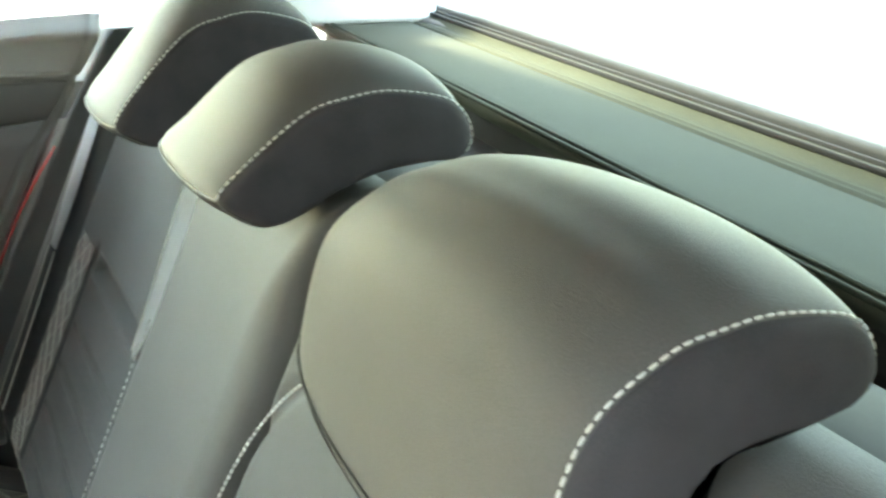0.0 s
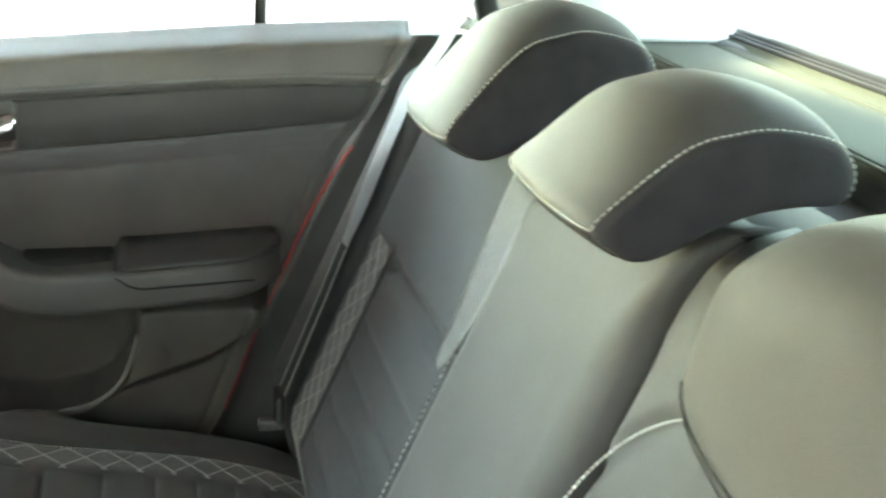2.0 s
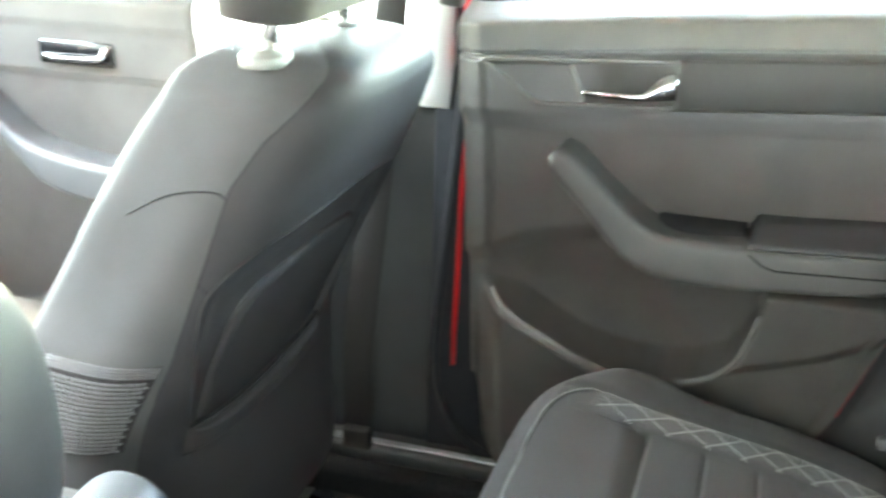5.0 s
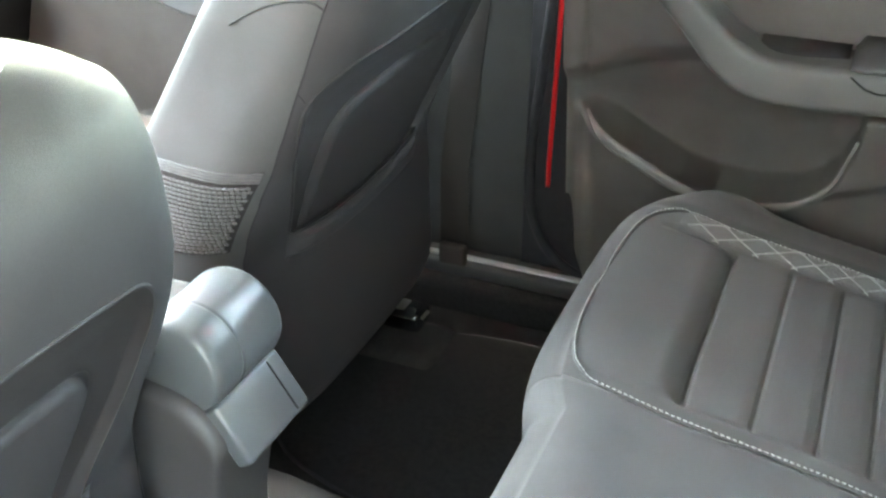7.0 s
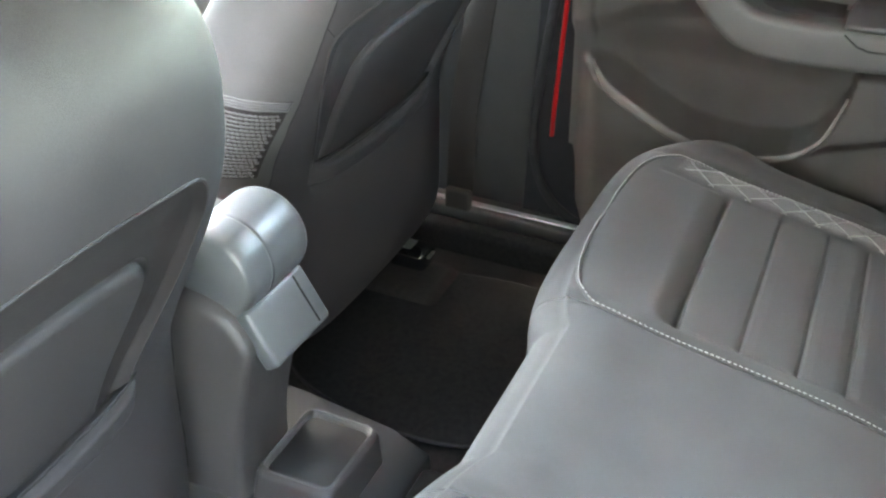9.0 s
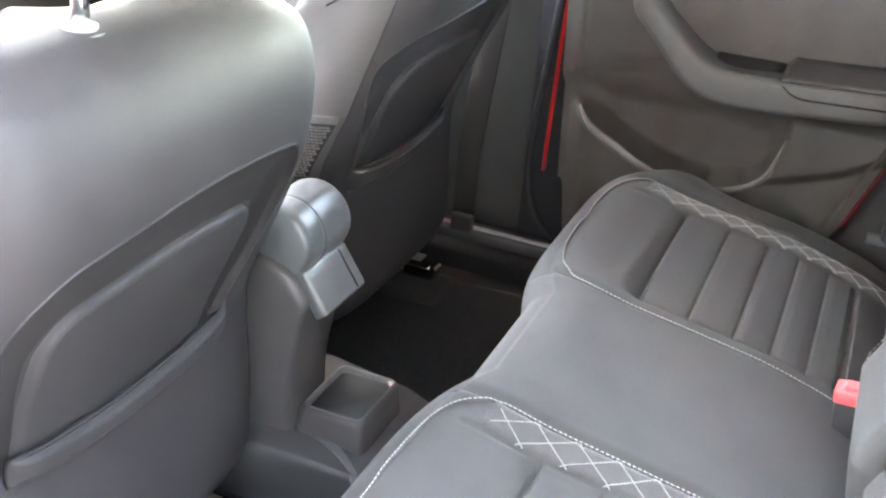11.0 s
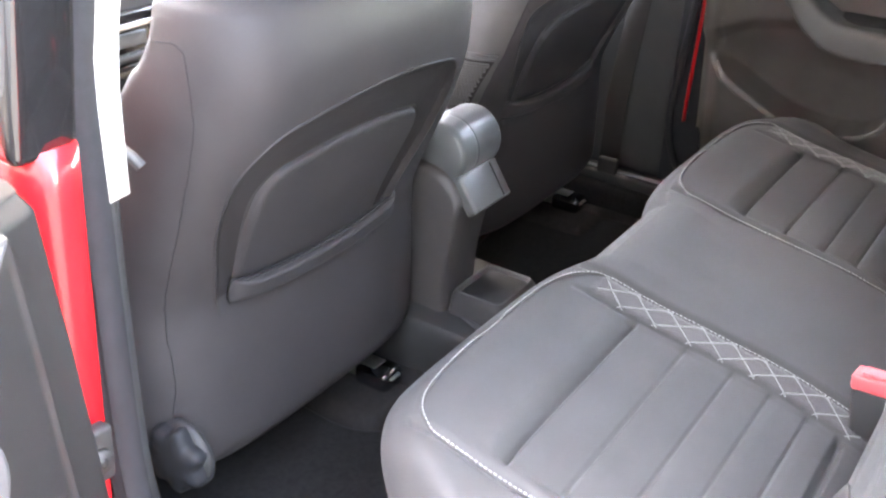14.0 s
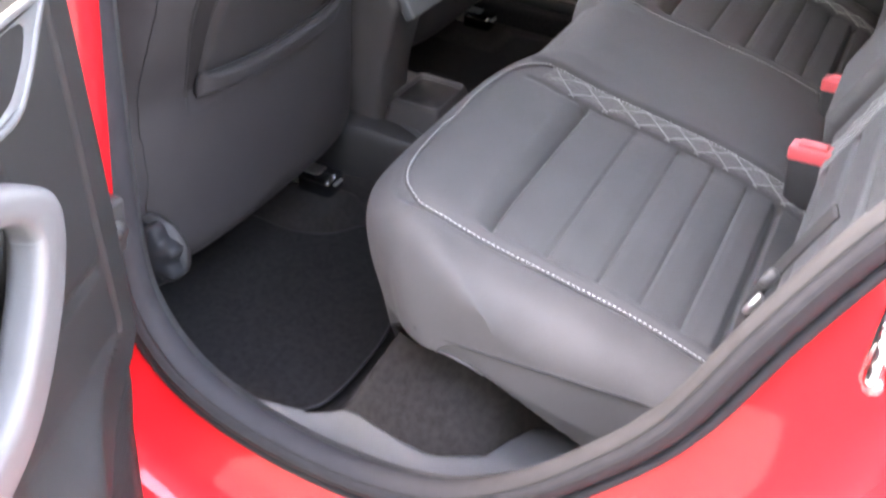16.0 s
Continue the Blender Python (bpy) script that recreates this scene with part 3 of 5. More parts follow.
rdoor = thing("rear_door", (0.68, 0.35, 0.40), "closed red rear door with brown-black plastic trim, armrest and pocket", "car door")
trim = grid(door_sheet, lin(0, 1, 230), lin(0, 1, 180))
thicken(trim, 0.004)
part("trim_panel", trim, M_DOORTRIM, rdoor)
part("door_shell", loft([[Vector((x, rear_edge(z) - 0.03, z)) for x in (0.70, 0.83)] + [Vector((x, 0.745, z)) for x in (0.83, 0.70)] for z in lin(0.38, 1.05, 14)]), M_RED, rdoor, "red painted door shell")
# decor strip, rising to the rear, with the handle in its front end


def decor(u, v):
    y = 0.420 + (-0.004 - 0.420) * u
    lo, hi = decor_lo(y) + 0.003, decor_hi(y) - 0.003
    z = lo + (hi - lo) * v
    y -= 0.024 * u * u * (v - 0.5)
    return Vector((door_x(z) - 0.0225 - 0.0035 * math.sin(math.pi * v), y, z))


dec = grid(decor, lin(0, 1, 50), lin(0, 1, 14))
thicken(dec, 0.003)
part("decor_strip", dec, M_DECOR, rdoor, "smooth brown-grey decor strip")
hx = door_x(0.99) - 0.017
corners = [(0.648, 1.006), (0.580, 0.955), (0.420, 0.964), (0.416, 1.019)]
bez = []
for (y0, z0), (y1, z1) in zip(corners, corners[1:] + corners[:1]):
    bez += [Vector((door_x(z0 + (z1 - z0) * k) - 0.0225, y0 + (y1 - y0) * k, z0 + (z1 - z0) * k)) for k in (0.03, 0.08, 0.3, 0.5, 0.7, 0.92, 0.97)]
part("handle_bezel", sweep(bez, rrect(0.0065, 0.006, 0.002, 2), up=(1, 0, 0), closed=True), M_DOORTRIM, rdoor, "raised slanted frame round the door handle")
part("bezel_rib", box(hx - 0.009, hx + 0.004, 0.530, 0.536, 0.962, 1.008, 0.002, turn=pose(0, 0, 0, -22, 0, 0)), M_DECOR, rdoor, "slanted rib before the handle recess")
cup = grid(lambda u, v: Vector((hx + 0.002 + 0.022 * math.sin(math.pi * u) ** 0.6 * math.sin(math.pi * v) ** 0.6, 0.414 + (0.112 - 0.02 * v) * u, 0.968 + 0.048 * v)), lin(0, 1, 20), lin(0, 1, 16))
part("handle_cup", cup, M_ARM, rdoor, "dark recess behind the handle")
fin = []
for t in lin(0, 1, 26):
    y = 0.525 - 0.107 * t
    top_z = 0.9785 + 0.003 * t + 0.036 * sm(0.62, 0.98, t)
    low_z = 0.9745 - 0.003 * math.sin(math.pi * t) + 0.002 * t
    xo = hx - 0.006 - 0.008 * math.sin(math.pi * min(t * 0.8 + 0.1, 1))
    lean = 0.014 * sm(0.62, 0.98, t)
    fin.append([Vector((xo + (lean if b > 0.5 else 0.0) + a * 0.0032, y, low_z + (top_z - low_z) * b)) for a, b in ((-1, 0.0), (-1, 0.5), (-1, 1.0), (1, 1.0), (1, 0.5), (1, 0.0))])
part("door_handle", loft(fin), M_CHROME, rdoor, "polished chrome pull lever")
# armrest with pull strap
arm_pts = [(0.552, 0.902, 0.020, 0.026), (0.538, 0.888, 0.025, 0.038), (0.496, 0.846, 0.028, 0.042), (0.458, 0.810, 0.031, 0.050), (0.415, 0.790, 0.034, 0.056), (0.34, 0.789, 0.036, 0.056), (0.22, 0.797, 0.036, 0.054), (0.17, 0.801, 0.034, 0.053), (0.138, 0.804, 0.024, 0.050), (0.112, 0.806, 0.006, 0.046)]
ap = spline([(p[0], p[1], 0) for p in arm_pts], 6)
aw = spline([(p[2], p[3], 0) for p in arm_pts], 6)
al = []
for i, p in enumerate(ap):
    q = ap[min(i + 1, len(ap) - 1)] - ap[max(i - 1, 0)]
    n = Vector((-q.y, q.x, 0)).normalized()
    if n.y < 0:
        n = -n
    w, h = aw[i].x, aw[i].y
    base = door_x(p.y)
    al.append([Vector((base - w + a, p.x + n.x * b, p.y + n.y * b)) for a, b in rrect(2 * w + 0.02, h, min(0.012, h * 0.4), 4)])
part("armrest", loft(al), M_ARM, rdoor, "dark brown-grey armrest with a pull strap")
pad_rows = []
for y in lin(0.112, 0.318, 24):
    e = sm(0.318, 0.312, y) * sm(0.112, 0.120, y)
    zf = 0.824 + 0.010 * sm(0.32, 0.10, y)
    xf = 0.5255 + 0.050 * sm(0.165, 0.108, y) + 0.004 * (1 - e)
    pad_rows.append([Vector((x, y, z)) for x, z in ((xf + 0.004, zf - 0.008), (xf + 0.001, zf - 0.006), (xf + 0.001, zf - 0.003), (xf + 0.006, zf + 0.001 * e), (0.58, zf + 0.009 * e), (0.610, zf + 0.016 * e), (0.610, zf - 0.02))])
part("armrest_pad", loft(pad_rows), M_CONSOLE, rdoor, "soft dark pad on the armrest")
part("armrest_split", tube([Vector((0.5225, y, z)) for y, z in ((0.316, 0.812), (0.300, 0.800), (0.285, 0.796), (0.20, 0.800), (0.150, 0.803))], 0.0012, 6, up=(1, 0, 0)), M_SEAM, rdoor, "dark split line along the armrest")
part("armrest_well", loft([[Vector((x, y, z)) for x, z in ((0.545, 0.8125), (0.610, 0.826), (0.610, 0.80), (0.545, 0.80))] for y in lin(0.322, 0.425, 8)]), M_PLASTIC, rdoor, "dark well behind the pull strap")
lipc = spline([Vector((door_x(z) - 0.050 * sm(0.672, 0.600, y) + 0.022 * sm(0.60, 0.645, y) + 0.004 * sm(0.370, 0.300, y), y, z)) for y, z in LIP if 0.292 < y < 0.65], 5)
lip_rings = []
for p, d, sd, w in frames_along(lipc, (1, 0, 0)):
    k = (0.35 + 0.65 * sm(0.30, 0.43, p.y)) * (0.3 + 0.7 * sm(0.652, 0.59, p.y))
    lip_rings.append([p + sd * a * k + w * b * k for a, b in rrect(0.016, 0.010, 0.0045, 3)])
part("pocket_lip", loft(lip_rings), M_DOORTRIM, rdoor, "rounded rim of the door pocket")
wf = [Vector((0.60, 0.700, 1.06)), Vector((0.575, 0.67, 1.25)), Vector((0.52, 0.60, 1.37)), Vector((0.50, 0.3, 1.40)), Vector((0.51, 0.05, 1.37)), Vector((0.55, -0.09, 1.25)), Vector((0.60, -0.16, 1.09))]
part("window_frame", sweep(spline(wf, 6), rrect(0.03, 0.03, 0.008), up=(1, 0, 0)), M_PLASTIC, rdoor, "black window frame")
pane = grid(lambda u, v: Vector((0.628 - 0.09 * v, (-0.13 + 0.82 * u) * (1 - v * 0.15) + 0.03 * v, 1.060 + 0.32 * v)), lin(0, 1, 6), lin(0, 1, 6))
glass_ob = part("window_pane", pane, M_GLASS, rdoor, "clear window glass")
glass_ob.visible_shadow = False
part("window_divider", box(0.604, 0.622, 0.124, 0.140, 1.06, 1.38, 0.003, turn=pose(0, 0, 0, 0, -14, 0)), M_PLASTIC, rdoor, "thin black window divider bar")

# ---- right side of the body ----
RSEAL = [(0.650, 1.34), (0.672, 1.07), (0.700, 0.75), (0.716, 0.55), (0.700, 0.470), (0.655, 0.415), (0.58, 0.395), (0.40, 0.39)]
body_r = thing("body_side_right", (0.78, 0.4, 0.2), "red car body side round the closed rear door", "car body", kind="structure")
fl = lambda z: float(np.interp(z, [0.50, 0.55, 0.75, 0.95, 1.07, 1.34], [0.706, 0.708, 0.704, 0.702, 0.700, 0.690]))
part("weatherstrip", box(0.688, 0.699, 0.590, 0.745, 0.385, 1.06, 0.002), M_RUBBER, body_r, "black rubber weatherstrip")
part("red_flange", loft([[Vector((x - 0.016 * sm(0.88, 1.0, z), fl(z) + dy, z)) for x, dy in ((0.684, -0.0032), (0.681, 0.0), (0.684, 0.0032), (0.70, 0.0032), (0.70, -0.0032))] for z in lin(0.53, 1.34, 20)]), M_RED, body_r, "red painted door flange")
part("rubber_seal", tube(spline([Vector((0.682, y + 0.020, z - 0.012 * (z < 0.5))) for y, z in RSEAL], 6), 0.008, 8, up=(1, 0, 0)), M_RUBBER, body_r, "black rubber door seal")
part("rear_flange", sweep(spline([Vector((0.618, y - 0.005, z + 0.003)) for y, z in ((0.021, 0.945), (0.057, 0.888), (0.085, 0.834), (0.116, 0.762), (0.153, 0.672), (0.190, 0.575))], 6), rrect(0.0020, 0.0022, 0.0008), up=(1, 0, 0)), M_RED, body_r, "red painted rear door flange")
pil = lambda z: 0.700 - 0.16 * max(0.0, z - 0.90)
part("pillar_trim_upper", loft([[Vector((pil(z) + dx, y, z)) for dx, y in ((0, 0.720), (-0.012, 0.726), (-0.014, 0.764), (0, 0.772), (0.05, 0.772), (0.05, 0.720))] for z in lin(0.908, 1.40, 12)]), M_LIGHTTRIM, body_r, "pale grey upper pillar trim")
part("pillar_trim_lower", loft([[Vector((0.700 + dx, y + (0.908 - z) * 0.05, z)) for dx, y in ((0, 0.718), (-0.008, 0.724), (-0.010, 0.95), (0, 1.10), (0.05, 1.10), (0.05, 0.718))] for z in lin(0.38, 0.907, 10)]), M_PLASTIC, body_r, "black lower pillar trim")
part("sill_plate", box(0.645, 0.70, 0.40, 1.9, 0.366, 0.392, 0.006), M_PLASTIC, body_r, "black sill trim")
part("scuff_strip", box(0.655, 0.668, 0.60, 1.35, 0.3925, 0.396, 0.0015), M_SEAL_GREY, body_r, "bright metal scuff strip")
part("quarter_trim", loft([[Vector((x, y, z)) for x, y in ((0.630, -0.30), (0.630, rear_edge(z) - 0.028), (0.645, rear_edge(z) - 0.016), (0.70, rear_edge(z) - 0.016), (0.70, -0.30))] for z in lin(0.45, 1.09, 14)]), M_PLASTIC, body_r, "grey wheel arch trim beside the backrest")
part("quarter_upper", box(0.64, 0.76, -0.53, -0.17, 1.082, 1.42, 0.01), M_LIGHTTRIM, body_r, "pale rear pillar trim")
part("outer_skin", box(0.79, 0.83, -0.6, -0.02, 0.25, 1.00, 0.02), M_RED, body_r, "red outer body panel")

# ---- belts ----
belt_r = thing("seat_belt", (0.52, 0.05, 0.6), "grey webbing seat belt lying over the backrest by the closed door", "seat belt", "seat belts")
RUN = [(1.20, 0.592), (1.135, 0.576), (1.085, 0.562), (1.00, 0.548), (0.90, 0.532), (0.84, 0.522), (0.78, 0.512), (0.655, 0.496)]
run_x = table(RUN)


def belt_at(z, e):
    """A point of the right belt at height z, e metres off its middle line."""
    return Vector((run_x(z) + e, back_y(min(z, 1.085)) + 0.017 - 0.62 * max(0.0, z - 1.085) + 0.10 * e, z))


upper = grid(lambda z, u: belt_at(z, 0.021 * u * (1 - 0.35 * sm(0.90, 0.84, z))), lin(1.20, 0.845, 50), lin(-1, 1, 8))
thicken(upper, 0.002)
part("webbing", upper, M_STRAP, belt_r)
lower = grid(lambda z, u: belt_at(z, 0.0135 * u) + Vector((0, 0.002 * math.cos(3 * math.pi * u), 0)), lin(0.846, 0.655, 40), lin(-1, 1, 20))
thicken(lower, 0.002)
part("folded_webbing", lower, M_PLASTIC, belt_r, "dark folded lower webbing")
for e_ in (-0.013, 0.013):
    part("selvedge", tube([belt_at(z, e_) + Vector((0, 0.001, 0)) for z in lin(0.844, 0.657, 20)], 0.0010, 5), M_GREYTHREAD, belt_r, "woven edge of the webbing")
part("belt_guide", box(0.572, 0.606, -0.128, -0.112, 1.104, 1.122, 0.006, 3, turn=pose(0, 0, 0, 35, 0, 20)), M_LIGHTTRIM, belt_r, "pale plastic belt guide")
part("anchor_plate", box(0.470, 0.510, 0.118, 0.130, 0.625, 0.665, 0.005), M_PLASTIC, belt_r, "dark plastic end fitting")
part("tongue", box(0.478, 0.492, 0.118, 0.150, 0.615, 0.630, 0.003), M_GREYTRIM, belt_r, "small grey tongue")
belt_m = thing("seat_belt", (0.15, 0.0, 0.9), "pale grey centre seat belt webbing beside the middle pad", "seat belt", "seat belts")
CENTRE = [(1.075, 0.098, 0.164), (1.045, 0.092, 0.158), (1.02, 0.084, 0.150), (0.985, 0.080, 0.144), (0.95, 0.080, 0.137), (0.92, 0.083, 0.130), (0.89, 0.092, 0.126), (0.868, 0.106, 0.122)]
cz_ = [r[0] for r in CENTRE][::-1]
side_x = lambda z, k: float(np.interp(z, cz_, [r[k] for r in CENTRE][::-1]))
run = grid(lambda z, u: on_back(side_x(z, 1) + (side_x(z, 2) - side_x(z, 1)) * u, z, 0.010 - 0.003 * u), lin(1.075, 0.868, 40), lin(0, 1, 6))
thicken(run, 0.002)
part("webbing", run, M_STRAP, belt_m)
for k_ in (1, 2):
    part("selvedge", tube([on_back(side_x(z, k_), z, 0.0105 - 0.003 * (k_ - 1)) for z in lin(1.07, 0.87, 24)], 0.0010, 5), M_GREYTHREAD, belt_m, "woven edge of the webbing")


def buckle(cx, cy, cz, lean=0):
    bk = thing("belt_buckle", (cx, cy, cz - 0.09), "black seat belt buckle with a red release button", "seat belt buckle", "belt buckles")
    m = pose(0, 0, 0, lean, 5, 84)
    up = m.to_3x3() @ Vector((0, 0, 1))
    c = Vector((cx, cy, cz))
    loops = [[c + up * z + (m.to_3x3() @ Vector((a, b, 0))) for a, b in rrect(w, d, 0.006, 3)] for z, w, d in ((-0.070, 0.036, 0.020), (-0.064, 0.044, 0.024), (-0.030, 0.049, 0.026), (0.0, 0.050, 0.027), (0.003, 0.048, 0.025))]
    part("housing", loft(loops), M_PLASTIC, bk)
    t = c + up * 0.004
    part("release_button", box(t.x - 0.0255, t.x + 0.0255, t.y - 0.0142, t.y + 0.0142, t.z - 0.013, t.z + 0.005, 0.003, turn=m), M_BUCKLE, bk, "red release button")
    part("press_tab", box(t.x - 0.017, t.x + 0.017, t.y - 0.009, t.y + 0.009, t.z + 0.004, t.z + 0.009, 0.002, turn=m), M_BUCKLE, bk, "raised pink-red press tab")
    b = c - up * 0.066
    part("stalk", tube([b - up * 0.05, b], 0.008, 8, up=(1, 0, 0)), M_STEEL, bk, "steel buckle stalk")
    part("stalk_sleeve", loft([[b + up * z + (m.to_3x3() @ Vector((x, y, 0))) for x, y in rrect(0.026, 0.016, 0.005, 3)] for z in (-0.03, 0.004)]), M_RUBBER, bk, "black stalk sleeve")


buckle(-0.258, 0.128, 0.648)
buckle(0.014, 0.126, 0.628)

belt_l = thing("seat_belt", (-0.69, 0.12, 0.66), "dark seat belt end with steel tongue beside the bench", "seat belt", "seat belts")
part("webbing", sweep(spline([Vector((-0.700, 0.085, 0.82)), Vector((-0.697, 0.112, 0.755)), Vector((-0.692, 0.128, 0.70)), Vector((-0.690, 0.130, 0.62))], 8), rrect(0.016, 0.003, 0.001, 1), up=(-0.4, 1, 0.3)), M_SEAM, belt_l)
part("tongue", box(-0.712, -0.703, 0.120, 0.127, 0.708, 0.730, 0.003, turn=pose(0, 0, 0, 25, 20, 0)), M_STEEL, belt_l, "bright steel tongue")
part("tongue_grip", box(-0.713, -0.700, 0.112, 0.123, 0.738, 0.756, 0.004, turn=pose(0, 0, 0, 25, 20, 0)), M_PLASTIC, belt_l, "black tongue grip")
part("side_bolster", back_sheet(-0.765, -0.662, 0.50, 1.06, 0.022, 0.04), M_LEATHER, back, "leather side bolster by the open door")
belt_f = thing("front_seat_belt", (0.66, 0.85, 0.40), "black front seat belt hanging along the pillar trim", "seat belt", "seat belts")
part("webbing", sweep([Vector((0.672, 0.800, 1.10)), Vector((0.668, 0.822, 0.80)), Vector((0.650, 0.842, 0.55)), Vector((0.632, 0.834, 0.42))], rrect(0.045, 0.003, 0.001, 1), up=(1, 0, 0)), M_WEB, belt_f)
part("anchor_cover", box(0.620, 0.636, 0.812, 0.856, 0.398, 0.434, 0.006, 3), M_WEB, belt_f, "brown plastic anchor cover")
part("end_fitting", box(0.650, 0.676, 0.826, 0.868, 0.345, 0.420, 0.010, 3), M_PLASTIC, belt_f, "black plastic end fitting")

# ---- left side of the body: the open doorway ----
LSEAL = [(0.727, 1.34), (0.719, 1.05), (0.710, 0.75), (0.700, 0.60), (0.678, 0.530), (0.627, 0.475), (0.55, 0.445), (0.45, 0.435), (0.35, 0.450), (0.27, 0.500), (0.20, 0.575),
         (0.145, 0.655), (0.095, 0.775), (0.040, 0.885), (-0.03, 0.975), (-0.07, 1.06), (-0.05, 1.17), (0.05, 1.30), (0.20, 1.37), (0.45, 1.395), (0.64, 1.385)]
body_l = thing("body_side_left", (-0.80, 0.3, 0.2), "red car body side round the open rear doorway", "car body", kind="structure")


def tumble(z):
    return -0.800 + 0.20 * max(0.0, z - 1.0)


ring_pts = spline([(0, *p) for p in LSEAL], 8, True)
nr = len(ring_pts)
norms = []
for i, p in enumerate(ring_pts):
    d = (ring_pts[(i + 1) % nr] - ring_pts[i - 1]).normalized()
    norms.append(Vector((0, -d.z, d.y)))
cen = sum(ring_pts, Vector()) / nr
norms = [n if n.dot(p - cen) > 0 else -n for n, p in zip(norms, ring_pts)]


def around(offsets):
    """A band round the doorway from (outward offset, x shift) pairs."""
    def at(p, n, o, dx):
        x, y, z = tumble(p.z) + dx, p.y + n.y * o, p.z + n.z * o
        over = max(0.0, z - 1.425)      # fold over on to the roof
        return Vector((x + 0.8 * over, y, z - 0.85 * over))
    return loft([[at(p, n, o, dx) for p, n in zip(ring_pts, norms)] for o, dx in offsets], caps=False)


part("rubber_seal", around([(-0.014, 0.016), (-0.020, 0.004), (-0.018, -0.008), (-0.008, -0.016), (0.004, -0.016), (0.012, -0.006), (0.012, 0.008), (0.0, 0.016), (-0.014, 0.016)]), M_RUBBER, body_l, "black rubber door seal")
# dark strips laid on the rubber as the shade between its lobes
for o_ in (-0.003, -0.0135):
    part("seal_shade_line", around([(o_ - 0.0012, -0.0152 + 0.35 * max(0.0, -0.008 - o_)), (o_, -0.0172 + 0.6 * max(0.0, -0.008 - o_)), (o_ + 0.0012, -0.0152 + 0.35 * max(0.0, -0.008 - o_))]), M_SEAM, body_l, "dark line for the shade in the seal's crease")
part("seal_lip", around([(0.011, -0.002), (0.013, -0.011), (0.019, -0.011), (0.022, -0.003)]), M_RUBBER, body_l, "thin outer lip of the seal")
part("shut_face", around([(0.017, -0.001), (0.05, -0.010), (0.085, -0.022), (0.105, -0.034), (0.112, -0.055)]), M_RED, body_l, "glossy red shut face round the doorway")
part("outer_skin", around([(0.112, -0.055), (0.122, -0.068), (0.16, -0.072), (0.30, -0.070)]), M_RED, body_l, "glossy red outer skin")
part("inner_trim", around([(-0.014, 0.014), (-0.006, 0.030), (0.03, 0.05), (0.10, 0.07)]), M_PLASTIC, body_l, "black inner doorway trim")
part("quarter_trim", loft([[Vector((x, y, z)) for x, y in ((-0.770, -0.30), (-0.770, rear_edge(z) - 0.06), (-0.775, rear_edge(z) - 0.02), (-0.80, -0.05), (-0.80, -0.30))] for z in lin(0.50, 1.09, 14)]), M_GREYTRIM, body_l, "grey wheel arch trim beside the backrest")
def sill_fn(y, u):
    inner = sill_inner(y)
    if u < 0.85:
        t = u / 0.85
        x = -0.800 + (inner + 0.800) * t
        z = 0.424 + 0.012 * sm(0.32, 0.20, y) - 0.010 * math.sin(math.pi * t) - 0.006 * t
    else:
        t = (u - 0.85) / 0.15
        x, z = inner + 0.012 * t, 0.418 + 0.012 * sm(0.32, 0.20, y) - 0.11 * t * t
    return Vector((x, y, z))


sill = grid(sill_fn, lin(0.16, 1.9, 120), lin(0, 1, 30))
thicken(sill, 0.005)
part("sill_trim", sill, M_SILL, body_l, "grey plastic sill trim")
part("pillar_trim_upper", loft([[Vector((tumble(z) + 0.042 + dx, y + (z - 0.88) * 0.02, z)) for dx, y in ((-0.032, 0.699), (-0.003, 0.702), (0.002, 0.708), (0.004, 0.760), (0.0, 0.775), (-0.05, 0.775), (-0.05, 0.699))] for z in lin(0.884, 1.40, 12)]), M_LIGHTTRIM, body_l, "pale upper pillar trim")
part("pillar_trim_lower", loft([[Vector((-0.775 + dx, y, z)) for dx, y in ((0, 0.705), (0.010, 0.712), (0.012, 0.80), (0, 0.83), (-0.03, 0.83), (-0.03, 0.705))] for z in lin(0.40, 0.904, 10)]), M_PLASTIC, body_l, "black lower pillar trim")
part("black_pillar_cover", box(-0.876, -0.815, 0.668, 0.83, 0.955, 1.36, 0.008, turn=pose(0, 0, 0, 0, 6, 0)), M_BLACKGLOSS, body_l, "gloss black outer pillar cover")
part("pillar_strip", box(-0.893, -0.868, 0.80, 0.825, 0.965, 1.20, 0.004), M_STEEL, body_l, "bright metal strip on the pillar")
part("red_pillar", loft([[Vector((x, y - (z - 0.85) * 0.02, z)) for x, y in ((-0.842, 0.664), (-0.862, 0.664), (-0.876, 0.672), (-0.884, 0.70), (-0.886, 0.845), (-0.83, 0.845), (-0.82, 0.70))] for z in lin(0.40, 0.966, 16)]), M_RED, body_l, "glossy red pillar between the doors")

striker = thing("door_striker", (-0.85, 0.032, 0.80), "chrome door striker bolted to the red shut face", "door striker")
part("plate", loft([[Vector((x, 0.030 + a, 0.812 + b)) for a, b in rrect(0.020, 0.066, 0.009, 4)] for x in (-0.838, -0.850, -0.852)]), M_CHROME, striker)
part("loop", tube(spline([(-0.846, 0.034, 0.796), (-0.870, 0.034, 0.798), (-0.872, 0.034, 0.812), (-0.870, 0.034, 0.828), (-0.846, 0.034, 0.830)], 6), 0.0045, 8, up=(0, 1, 0)), M_CHROME, striker, "polished latch loop")
for dz in (0.786, 0.838):
    part("bolt", tube([(-0.858, 0.030, dz), (-0.850, 0.030, dz)], 0.007, 8, up=(0, 0, 1)), M_STEEL, striker)

